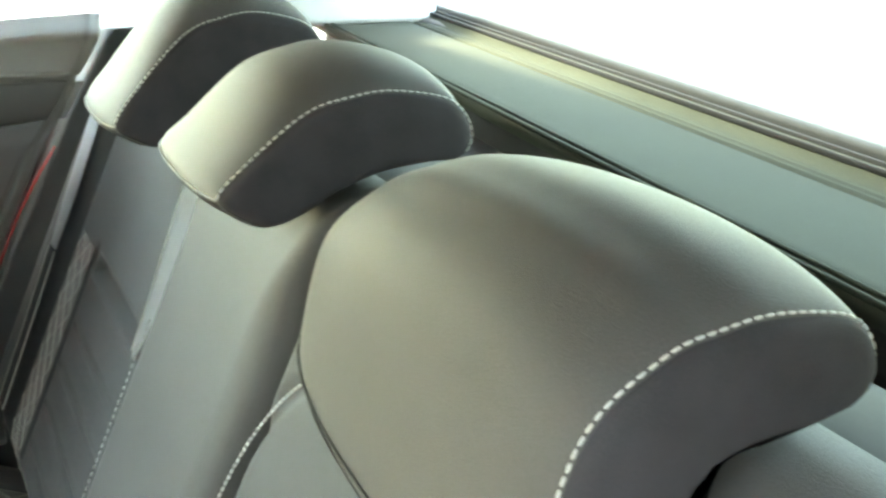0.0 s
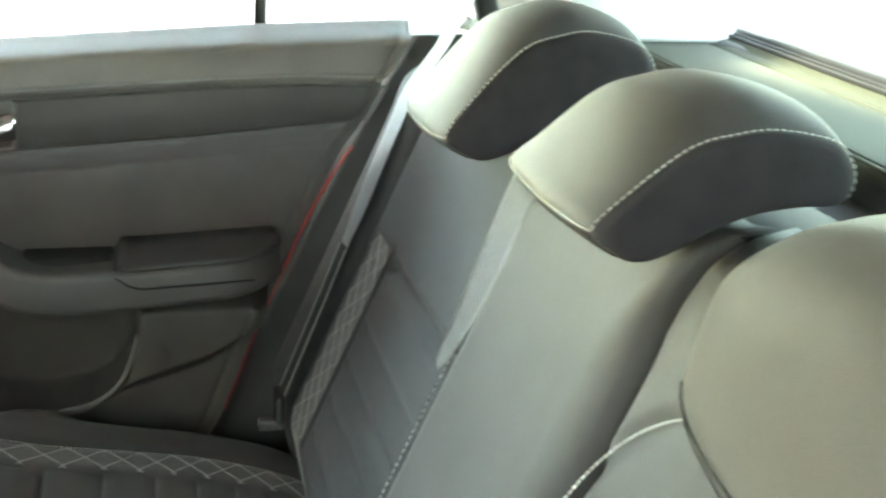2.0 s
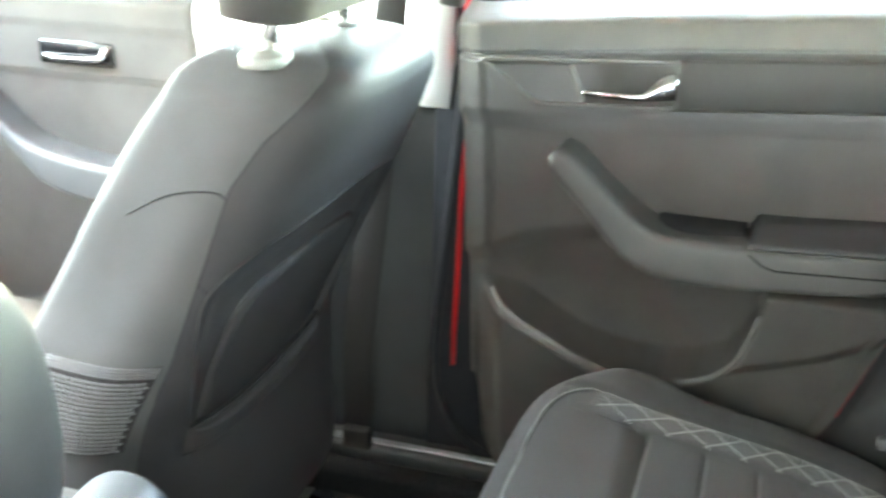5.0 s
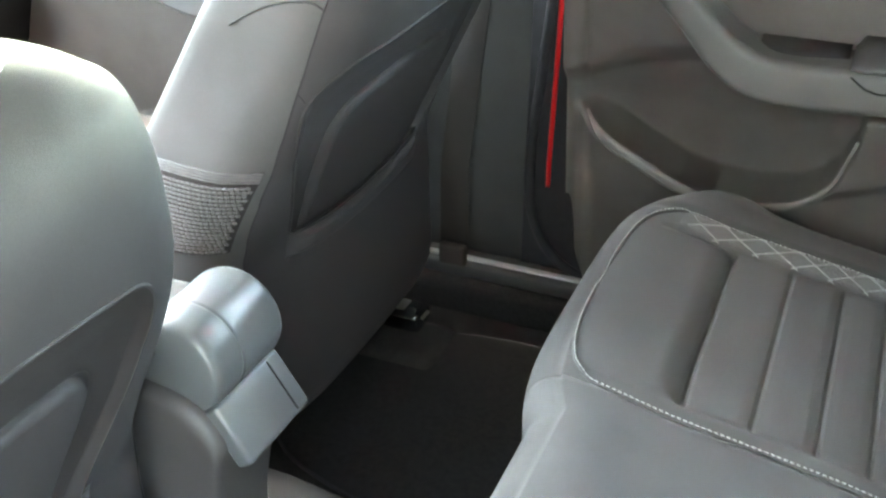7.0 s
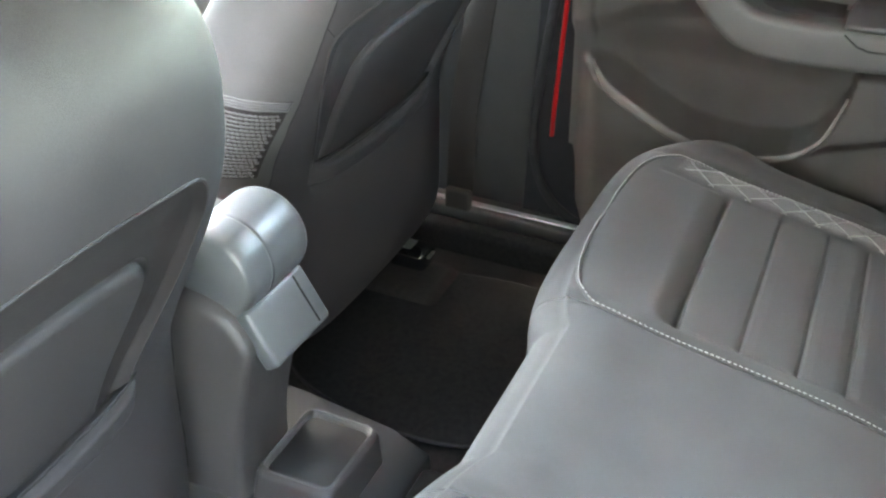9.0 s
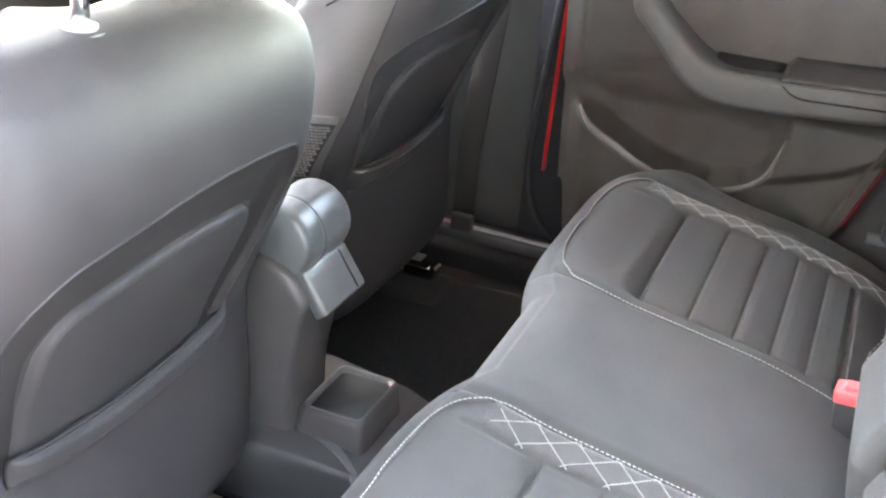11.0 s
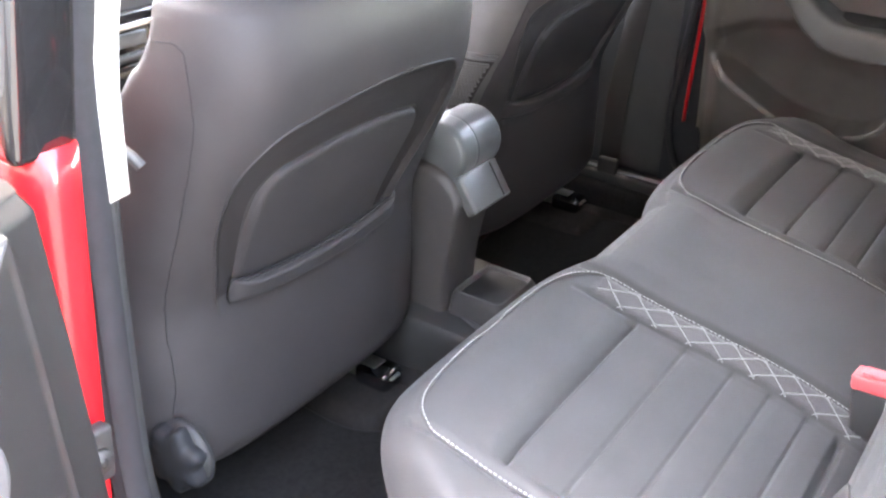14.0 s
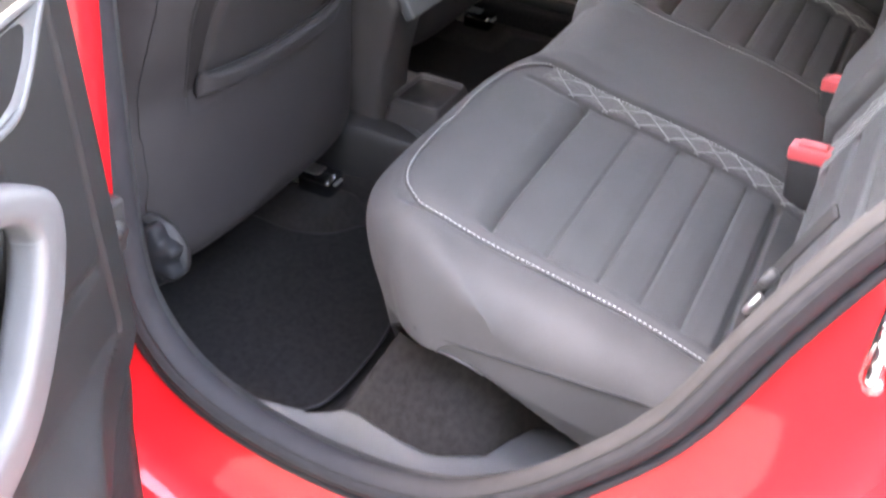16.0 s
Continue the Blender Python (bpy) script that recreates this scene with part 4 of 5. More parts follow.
# ---- open left rear door ----
OPEN = radians(70)
dirx = Vector((-math.sin(OPEN), -math.cos(OPEN), 0))      # from the hinge side to the latch
nrm = Vector((math.cos(OPEN), -math.sin(OPEN), 0))        # out of the trim face


def od(a, h, z):
    """A point of the open door: a metres from the trim's hinge edge, h out of its face, height z."""
    return Vector((-0.890 - 0.06 * (z - 0.85), 0.642 + 0.055 * (z - 0.85), z)) + dirx * a + nrm * h


ldoor = thing("open_rear_door", (-1.1, 0.55, 0.40), "open red rear door with plastic trim, coloured darker for its light, and silver pull handle", "car door")
od_ridge = table([(0.36, 0.205), (0.483, 0.185), (0.541, 0.159), (0.588, 0.122), (0.603, 0.100), (0.614, 0.071), (0.625, 0.038), (0.64, 0.036), (0.75, 0.042), (0.85, 0.044), (0.96, 0.051)])
flap_out = table([(0.36, 0.012), (0.397, 0.008), (0.463, 0.0), (0.504, -0.014), (0.556, -0.020), (0.585, -0.010), (0.60, -0.006)])
flap_in = table([(0.36, 0.165), (0.483, 0.108), (0.537, 0.073), (0.557, 0.045), (0.57, 0.012), (0.585, -0.007), (0.664, -0.008), (0.80, -0.004), (0.94, 0.004)])


def od_relief(a, z):
    r = od_ridge(z)
    h = -0.001 + 0.008 * sm(r - 0.004, r + 0.005, a) + 0.004 * notch(a - r - 0.004, 0.006)
    h += 0.035 * sm(0.0, 0.07, a - r) * sm(0.64, 0.58, z)
    h -= 0.030 * sm(0.155, 0.180, a) * sm(0.865, 0.84, z) * sm(0.68, 0.73, z)
    h -= 0.003 * notch(z - 0.707 - 0.07 * (a - 0.08), 0.010) * sm(0.050, 0.06, a)
    return h - 0.012 * sm(0.935, 0.952, z)


def od_sheet(z, u):
    a0 = flap_in(z)
    a = a0 + (0.16 - a0) * u / 0.65 if u < 0.65 else 0.16 + 0.54 * (u - 0.65) / 0.35
    return od(a, od_relief(a, z), z)


tr2 = grid(od_sheet, lin(0.37, 0.952, 190), lin(0, 1, 120))
thicken(tr2, 0.004)
# darker copy of the closed door's trim: fall of light put into colour
part("trim_panel", tr2, M_PLASTIC, ldoor)
part("top_rail", loft([[od(a + (0.016 if h < -0.02 else 0.0), h, z) for h, z in ((-0.012, 0.940), (-0.012, 0.951), (-0.018, 0.957), (-0.052, 0.978), (-0.085, 0.984), (-0.085, 0.940))] for a in lin(0.004, 0.70, 14)]), M_PLASTIC, ldoor, "soft grey sloping rail along the door's top")
part("door_shell", loft([[od(a, h, z) for a, h in ((0.004, -0.045), (0.75, -0.045), (0.78, -0.03), (0.78, -0.11), (0.02, -0.12), (-0.008, -0.07))] for z in lin(0.36, 0.945, 12)]), M_RED, ldoor, "red painted door shell")


def flap_fn(z, u):
    a0, a1 = flap_out(z), flap_in(z) + 0.006
    rib = 0.0012 * math.sin(z * 900) * sm(0.95, 0.85, u) * sm(0.10, 0.2, u)
    return od(a0 + (a1 - a0) * u, -0.010 - 0.010 * (1 - u) + rib, z)


flap = grid(flap_fn, lin(0.365, 0.575, 200), lin(0, 1, 14))
thicken(flap, 0.004)
part("hinge_flap", flap, M_PLASTIC, ldoor, "ribbed dark plastic flap at the hinge side")
grip = spline([od(0.34, 0.006, 0.885), od(0.26, 0.008, 0.868), od(0.188, 0.010, 0.846), od(0.158, 0.012, 0.826), od(0.147, 0.012, 0.804), od(0.158, 0.012, 0.776), od(0.180, 0.012, 0.748), od(0.215, 0.010, 0.712), od(0.255, 0.008, 0.690), od(0.33, 0.004, 0.675)], 8)
grip_rings = []
for i, (p, d, sd, w) in enumerate(frames_along(grip, tuple(nrm))):
    k = i / (len(grip) - 1)
    wide = 0.026 + 0.018 * sm(0.25, 0.45, k)
    grip_rings.append([p + sd * a + w * b for a, b in rrect(wide, 0.030, 0.010, 5)])
part("pull_grip", loft(grip_rings), M_GREYTRIM, ldoor, "satin grey pull grip")
bz = [od(a, 0.007, z) for a, z in ((0.30, 0.947), (0.20, 0.944), (0.10, 0.941), (0.066, 0.939), (0.057, 0.938), (0.059, 0.935), (0.073, 0.922), (0.090, 0.904), (0.111, 0.887), (0.124, 0.880), (0.146, 0.878), (0.20, 0.884), (0.30, 0.896))]
part("handle_bezel", sweep(spline(bz, 4), rrect(0.007, 0.006, 0.0025, 3), up=tuple(nrm)), M_GREYTRIM, ldoor, "satin frame round the inner handle")
cup2 = grid(lambda u, v: od(0.066 + 0.052 * (1 - v) ** 1.1 + 0.20 * u, 0.0085 - 0.010 * sm(0.0, 0.25, u) * math.sin(math.pi * v), 0.884 + 0.052 * v), lin(0, 1, 16), lin(0, 1, 12))
part("handle_cup", cup2, M_SATIN, ldoor, "satin grey recess behind the handle")
hg = part("hinge", box(-0.888, -0.850, 0.646, 0.662, 0.660, 0.716, 0.005, 3), M_HINGE, ldoor, "steel door hinge at the red pillar")
part("hinge_bolt", tube([Vector((-0.868, 0.648, 0.688)), Vector((-0.869, 0.640, 0.688))], 0.0115, 14), M_HINGE, hg)
part("hinge_pin", tube([Vector((-0.882, 0.646, 0.650)), Vector((-0.882, 0.646, 0.726))], 0.007, 12, up=(1, 0, 0)), M_HINGE, hg)
part("bolt_socket", tube([Vector((-0.869, 0.641, 0.688)), Vector((-0.869, 0.6385, 0.688))], 0.005, 8), M_SEAM, hg, "dark bolt socket")

# ---- floor mats ----
def mat_thing(outline, label):
    t = thing("floor_mat", (outline[0][0], outline[0][1], 0.33), label, "floor mat", "floor mats")
    sp = spline([(x, y, 0) for x, y in outline], 5, True)
    bm = loft([[Vector((p.x, p.y, z)) for p in sp] for z in (0.3385, 0.3435)])
    part("carpet_top", bm, M_MAT, t, smooth=False)
    part("edge_binding", tube([Vector((p.x, p.y, 0.342)) for p in sp], 0.0024, 6, closed=True), M_RUBBER, t, "stitched edge binding")


mat_thing([(-0.655, 0.575), (-0.54, 0.555), (-0.42, 0.575), (-0.30, 0.655), (-0.27, 0.70), (-0.315, 0.735), (-0.34, 0.785), (-0.36, 0.92), (-0.60, 0.92), (-0.665, 0.84), (-0.672, 0.70)], "black carpet floor mat in the rear footwell")
mat_thing([(0.50, 0.575), (0.36, 0.565), (0.20, 0.585), (0.15, 0.66), (0.16, 0.80), (0.24, 0.92), (0.48, 0.92), (0.53, 0.78), (0.54, 0.66)], "black carpet floor mat under the passenger seat")


# ---- front seats ----
def smooth_table(rows):
    pts = spline([(z, v, 0) for z, v in rows], 8)
    return [p.x for p in pts], [p.y for p in pts]


PROF = smooth_table([(0.44, 0.775), (0.47, 0.765), (0.55, 0.768), (0.65, 0.772), (0.70, 0.760), (0.80, 0.715), (0.90, 0.664), (1.00, 0.614), (1.03, 0.606), (1.048, 0.614), (1.060, 0.636), (1.067, 0.667)])
WIDTH = smooth_table([(0.44, 0.225), (0.47, 0.247), (0.60, 0.255), (0.75, 0.252), (0.90, 0.236), (1.00, 0.207), (1.03, 0.190), (1.048, 0.168), (1.060, 0.136), (1.067, 0.085)])
DEPTH = smooth_table([(0.44, 0.12), (0.50, 0.16), (0.70, 0.17), (0.85, 0.184), (0.97, 0.184), (1.03, 0.170), (1.048, 0.145), (1.060, 0.095), (1.067, 0.03)])
# the driver's backrest stands a little more upright and lower
PROF_D = smooth_table([(0.44, 0.775), (0.47, 0.765), (0.55, 0.768), (0.65, 0.772), (0.70, 0.760), (0.80, 0.715), (0.88, 0.676), (0.93, 0.657), (0.97, 0.650), (1.00, 0.656), (1.02, 0.669), (1.035, 0.687), (1.044, 0.706), (1.049, 0.730)])
WIDTH_D = smooth_table([(0.44, 0.225), (0.47, 0.247), (0.60, 0.255), (0.75, 0.252), (0.90, 0.243), (1.00, 0.228), (1.02, 0.214), (1.035, 0.186), (1.044, 0.145), (1.049, 0.085)])
DEPTH_D = smooth_table([(0.44, 0.12), (0.50, 0.16), (0.90, 0.16), (0.95, 0.152), (1.0, 0.136), (1.02, 0.116), (1.035, 0.086), (1.044, 0.054), (1.049, 0.012)])
SHAPE = {1: (PROF, WIDTH, DEPTH, 1.067), -1: (PROF_D, WIDTH_D, DEPTH_D, 1.049)}


def rim_half(v):
    """Half the width of the sunk field in a front seat's back."""
    return 0.158 + 0.032 * sm(0.65, 0.80, v)


def dent(x, v):
    """The shallow field in a front seat's back, stepped down from its rim."""
    r = 0.052
    qx, qz = max(abs(x + 0.010) - rim_half(v) + r, 0.0), max(v - (0.912 - 0.8 * x * x) + r, 0.0)
    e = r - math.hypot(qx, qz)
    return (0.009 * sm(0.0, 0.010, e) + 0.006 * sm(0.006, 0.045, e)) * sm(0.635, 0.672, v)


def front_seat(cx, dy, flip, label):
    """flip: +1 where the outer side lies to the right."""
    st = thing("car_seat", (cx, 0.85 + dy, 0.34), label, "car seat", "front seats")
    prof_t, width_t, depth_t, zt = SHAPE[flip]
    zs = lin(0.445, 0.62, 24) + lin(0.62, 0.92, 120)[1:] + lin(0.92, zt - 0.047, 20)[1:] + lin(zt - 0.047, zt, 26)[1:]

    def seat_prof(z, dy):
        """The rear face of the backrest."""
        return dy + float(np.interp(z, *prof_t))

    def half_width(z, inner=False):
        """Half the backrest's width, slimmer at the inboard shoulder."""
        w = float(np.interp(z, *width_t))
        if not inner:
            return w + (0.036 * (1 - sm(0.80, 1.0, z)) - 0.026 * sm(0.94, 1.04, z) if flip > 0 else 0.0)
        return w - 0.030 * sm(0.70, 0.90, z) if flip > 0 else w + 0.034 - 0.072 * sm(0.78, 0.99, z)

    def ring_at(z, a):
        """The backrest's outline at height z, at angle a; also how far it lies behind the rear face."""
        d = float(np.interp(z, *depth_t))
        ca, sa = math.cos(a), math.sin(a)
        w = half_width(z, ca * flip < 0)
        x = w * math.copysign(abs(ca) ** 0.75, ca)
        if sa > 0 and flip < 0:
            x *= 1 - 0.24 * sm(0.90, 1.01, z) * min(1.0, sa * 1.5)
        o = 0.5 * d + 0.5 * d * math.copysign(abs(sa) ** 0.45, sa)
        # the rear is nearly flat, the sides wrap forward, the front has bolsters
        o += 0.05 * abs(ca) ** 0.6 * (abs(x) / w) ** 3 if sa > 0 else 0.03 * (abs(x) / w) ** 9
        return x, o

    sides = {-1: ((1.08, 0.10), (0.974, 0.090), (0.91, 0.064), (0.859, 0.052), (0.782, 0.040), (0.667, 0.029), (0.58, 0.026), (0.445, 0.04)),
             1: ((1.08, 0.012), (1.05, 0.026), (1.02, 0.046), (0.99, 0.062), (0.951, 0.068), (0.877, 0.054), (0.782, 0.036), (0.667, 0.029), (0.58, 0.026), (0.445, 0.04))}

    def seam_o(z, sgn):
        rows = sides[sgn * -flip][::-1]
        return float(np.interp(z, [q[0] for q in rows], [q[1] for q in rows]))

    def seam_angle(z, sgn):
        """The angle, from the side towards the rear, at which the side seam runs."""
        want = min(seam_o(z, sgn), 0.46 * float(np.interp(z, *depth_t)))
        lo, hi = 0.0, math.pi / 2
        for _ in range(30):
            mid = (lo + hi) / 2
            if ring_at(z, (-mid if sgn > 0 else math.pi + mid))[1] > want:
                lo = mid
            else:
                hi = mid
        return hi

    rear, front = [], []
    for z in zs:
        y0 = seat_prof(z, dy)
        fr, fl2 = seam_angle(z, 1), seam_angle(z, -1)

        def pt(a):
            x, o = ring_at(z, a)
            return Vector((cx + x, y0 + o + (dent(x, z) if math.sin(a) < -0.2 else 0.0), z))
        rear.append([pt(math.pi + fl2 + (math.pi - fl2 - fr) * (0.5 - 0.5 * math.cos(math.pi * t)) * 0.35 + (math.pi - fl2 - fr) * t * 0.65) for t in lin(0, 1, 200)])
        front.append([pt(math.tau - fr + (math.pi + fr + fl2) * t) for t in lin(0, 1, 170)])
    # passenger's sides keep the lighter leather for the light that falls on them
    part("backrest", loft(front, ring=False), M_VINYL if flip < 0 else M_LEATHER, st)
    sheet = loft(rear, ring=False)
    sheet_p = sheet.copy()
    for bm, keep in ((sheet, False), (sheet_p, True)):
        gone = []
        for f in bm.faces:
            c = f.calc_center_median()
            if (abs(c.x - cx - (0.010 if flip < 0 else -0.015)) < 0.154 and 0.455 < c.z < 0.642 and c.y < seat_prof(c.z, dy) + 0.06) != keep:
                gone.append(f)
        bmesh.ops.delete(bm, geom=gone, context="FACES")
    part("back_cover", sheet, M_VINYL, st, "dark smooth vinyl back cover")
    # seat back pocket
    def slit(x, z, o):
        w, d = half_width(z, x * flip < 0), float(np.interp(z, *depth_t))
        r = min(abs(x) / w, 0.995)
        sa = math.sqrt(1 - r ** (2 / 0.75))
        return Vector((cx + x, seat_prof(z, dy) + 0.5 * d * (1 - sa ** 0.45) + 0.03 * r ** 9 + dent(x, z) - o, z))
    def flank(z, o, sgn, lift=0.0):
        """A point of the side, o metres forward of the rear face."""
        w, d = half_width(z, sgn == -flip), float(np.interp(z, *depth_t))
        best = None
        for k in range(121):
            a = -math.pi / 2 + math.pi * k / 120
            ca, sa = math.cos(a), math.sin(a)
            r = ca ** 0.75
            yy = 0.5 * d + 0.5 * d * math.copysign(abs(sa) ** 0.45, sa) + (0.05 * ca ** 0.6 * r ** 3 if sa > 0 else 0.03 * r ** 9)
            if best is None or abs(yy - o) < best[0]:
                best = (abs(yy - o), w * r)
        return Vector((cx + sgn * (best[1] + lift), seat_prof(z, dy) + o, z))
    xc, hw = (0.010, 0.158) if flip < 0 else (-0.015, 0.158)
    top = lambda t: 0.673 + 0.014 * t * t
    wide = lambda t: 0.025 + 0.006 * t * t

    def face(x, z, o):
        """The back's outer face, bridging the sunk panel."""
        p = slit(x, z, o)
        p.y -= dent(x, z)
        return p
    rolls = []
    for t in lin(-1, 1, 61):
        ring = [face(xc + hw * t, top(t) - wide(t) * (1 - v), -0.001 + 0.015 * (1 - t ** 14) * (1 - abs(2 * v - 1) ** 6)) for v in lin(0, 1, 24)]
        ring += [face(xc + hw * t, top(t) - wide(t) * (1 - v), -0.006) for v in (0.9, 0.5, 0.1)]
        rolls.append(ring)
    strip = loft(rolls)
    # dark tubes painted in for shade: gap above the band, groove below
    for v in (0.0, 1.0):
        edge = [face(xc + hw * t, top(t) - wide(t) * (1 - v), -0.0015 + 0.004 * (1 - t ** 14)) for t in lin(-1, 1, 41)]
        part("band_shade_line", tube(edge, 0.0020, 6, up=(0, -1, 0)), M_SEAM, st, "dark line for the shade in the gap along the pocket band")
    part("pocket_band", strip, M_VINYL, st, "padded band along the pocket's top")
    part("pocket", sheet_p, M_VINYL, st, "flat map pocket on the seat's back")

    def inset(u, v):
        x = -0.007 + 0.143 * u
        high = 0.192 - 0.8 * x * x
        z = 0.655 + high * v
        ex, ez = 0.143 * (1 - abs(u)), high * (1 - v)
        e = min(ex, ez)
        if ex < 0.034 and ez < 0.034:
            e = 0.034 - math.hypot(0.034 - ex, 0.034 - ez)
        x *= 1 - 0.08 * (1 - sm(0.66, 0.80, z))
        o = 0.0125 * math.sqrt(max(0.0, 1 - (1 - min(max(e, 0.0) / 0.011, 1.0)) ** 2)) - 0.003
        return slit(x, z, o)
    part("back_panel", grid(inset, lin(-1, 1, 140), lin(0, 1, 110)), M_VINYL, st, "padded panel above the map pocket")

    def outline(cxx, h, t, r, k):
        """A rounded arch: up one side, across the top, down the other."""
        if k < 0.3:
            x, z = cxx - h, 0.665 + (t - r - 0.665) * k / 0.3
        elif k > 0.7:
            x, z = cxx + h, 0.665 + (t - r - 0.665) * (1 - k) / 0.3
        else:
            u = (k - 0.3) / 0.4
            if u < 0.25 or u > 0.75:
                a = u / 0.25 if u < 0.25 else (1 - u) / 0.25
                sx = -1 if u < 0.25 else 1
                x, z = cxx + sx * (h - r + r * math.cos(a * math.pi / 2)), t - r + r * math.sin(a * math.pi / 2)
            else:
                x, z = cxx + (h - r) * (4 * u - 2), t
        z -= 0.8 * x * x * sm(0.665, 0.84, z)
        return cxx + (x - cxx) * rim_half(z) / 0.190, z

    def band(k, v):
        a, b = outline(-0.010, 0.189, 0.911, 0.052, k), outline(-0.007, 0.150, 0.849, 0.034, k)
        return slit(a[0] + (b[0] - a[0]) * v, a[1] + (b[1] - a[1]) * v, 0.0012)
    # the driver's band is coloured darker for the shade on its slope
    part("recess_band", grid(band, lin(0, 1, 161), lin(0, 1, 18), flip=True), M_BAND if flip < 0 else M_VINYL, st, "band round the sunk back panel, darkened for shade on the driver's seat")
    rim = [outline(-0.010, 0.191, 0.913, 0.054, k) for k in lin(0, 1, 121)]
    part("seam", tube([slit(x, z, 0.0004) for x, z in rim], 0.0013, 6, up=(0, -1, 0)), M_VINYL, st, "thin piped edge round the back panel")
    # seams
    za = 0.976 if flip < 0 else 0.940
    for sgn in (-1, 1):
        line = [flank(z, seam_o(z, sgn), sgn, 0.0004) for z in lin(0.50, za + (0.10 if flip > 0 else 0.0), 44)]
        part("side_seam", tube(line, 0.0009, 6, up=(1, 0, 0)), M_SEAM, st, "dark side seam")
        p0, p1 = flank(0.859, seam_o(0.859, sgn), sgn), slit(-0.010 + sgn * 0.189, 0.850, -0.0006)
        part("short_seam", tube([p0.lerp(p1, t) + Vector((0, 0.004 * t * (1 - t) * 4 * 0, 0)) for t in lin(0, 1, 6)], 0.0010, 6, up=(0, -1, 0)), M_SEAM, st, "short seam to the side panel")
        o0 = seam_o(za, sgn)
        arc = [flank(z, o, sgn, 0.0004) for z, o in ((za, o0), (za + 0.006, o0 + 0.015), (za + 0.004, o0 + 0.040), (za - 0.004, o0 + 0.062), (za - 0.022, o0 + 0.084))]
        part("arc_seam", tube(spline(arc, 5), 0.0009, 6, up=(1, 0, 0)), M_SEAM, st, "curved seam over the shoulder")
    # cushion
    cl = []
    for y, z0, z1, w in ((0.84, 0.42, 0.52, 0.22), (0.90, 0.40, 0.57, 0.24), (1.05, 0.40, 0.585, 0.25), (1.25, 0.41, 0.60, 0.25), (1.36, 0.43, 0.605, 0.245), (1.42, 0.46, 0.585, 0.23)):
        cl.append([Vector((cx + a, y + dy, (z0 + z1) / 2 + b)) for a, b in rrect(2 * w, z1 - z0, 0.045, 5)])
    part("seat_cushion", loft(cl), M_LEATHER, st)
    # headrest on two posts
    hy, dz, off = (0.744, -0.022, -0.057) if flip > 0 else (0.722, -0.021, 0.0)
    for sgn in (-1, 1):
        if flip > 0:
            px_, py_, pz_ = ((0.200, 0.757, 1.055), (0.345, 0.737, 1.061))[sgn > 0]
        else:
            px_, py_, pz_ = cx + sgn * 0.086, hy, 1.038
        post = part("headrest_post", tube([(px_, py_, pz_ - 0.02), (px_ * 0.5 + (cx + off) * 0.5 + sgn * 0.036, hy, 1.16 + dz)], 0.007, 12, up=(1, 0, 0)), M_CHROME, st, "chrome headrest post")
        cs = 1.0 if flip > 0 else 0.85
        rings = ((0.026, -0.006), (0.0265, 0.002), (0.024, 0.005), (0.017, 0.0055), (0.016, 0.009), (0.009, 0.010))
        part("collar", loft([[Vector((px_ + cs * r * math.cos(a), py_ + cs * r * math.sin(a) * 0.9, pz_ + z)) for a in lin(0, math.tau * 23 / 24, 24)] for r, z in rings]), M_COLLAR, post, "grey plastic guide collar")
    hl = []
    for z, w, d in ((1.112, 0.098, 0.05), (1.120, 0.128, 0.085), (1.165, 0.146, 0.105), (1.235, 0.142, 0.105), (1.285, 0.12, 0.085), (1.305, 0.08, 0.05)):
        hl.append([Vector((cx + off + a, hy - (z - 1.108) * 0.2 + b, z + dz)) for a, b in rrect(2 * w, d, d * 0.42, 5)])
    part("headrest", loft(hl), M_LEATHER, st, "leather front headrest")
    # knit panel at the front lower side
    for sgn in (-flip,):
        kn = grid(lambda u, v: flank(0.690 + 0.084 * v, 0.042 + 0.115 * u, sgn, 0.001 + 0.003 * math.sin(math.pi * u)), lin(0, 1, 12), lin(0, 1.08, 22))
        knit = part("knit_panel", kn, M_BAND, st, "open grey knit side panel")
        rows_ = []
        for k in range(18):
            ln = [flank(0.693 + 0.0042 * k + 0.004 * u, 0.044 + 0.0028 * (k % 2) + 0.110 * u, sgn, 0.0030 + 0.003 * math.sin(math.pi * u)) for u in lin(0, 1, 12)]
            rows_.append(dashes(ln, 0.0056, 0.0050, 0.0015))
        for k in range(4):
            rows_.append(tube([flank(0.7705 + 0.0028 * k + 0.004 * u, 0.042 + 0.112 * u, sgn, 0.0022 + 0.003 * math.sin(math.pi * u)) for u in lin(0, 1, 12)], 0.0010, 5, up=(1, 0, 0)))
        tagged(part("knit_strand_layer", weld(*rows_), M_MESH, knit, "pale grey knitted strands"), kind="stuff")
    # runners and foot
    for sgn in (1,):
        part("seat_rail", box(cx + sgn * 0.19 - 0.016, cx + sgn * 0.19 + 0.016, 0.80 + dy, 1.40, 0.358, 0.385, 0.004), M_STEEL, st, "steel seat rail")
        part("rail_cover", box(cx + sgn * 0.19 - 0.024, cx + sgn * 0.19 + 0.024, 0.775 + dy, 0.835 + dy, 0.350, 0.384, 0.010, 3), M_BLACKGLOSS, st, "gloss black rail end cover")
        # bright bar: the passenger's lever, and a glint put in on the driver's
        part("rail_bright_bar", box(cx + sgn * 0.19 - 0.014, cx + sgn * 0.19 + 0.010, 0.771 + dy, 0.777 + dy, 0.373, 0.3765, 0.0015, 2), M_STEEL, st, "bright steel bar for the rail's lever and glint")
    kx = cx + flip * 0.225
    if flip > 0:
        return st
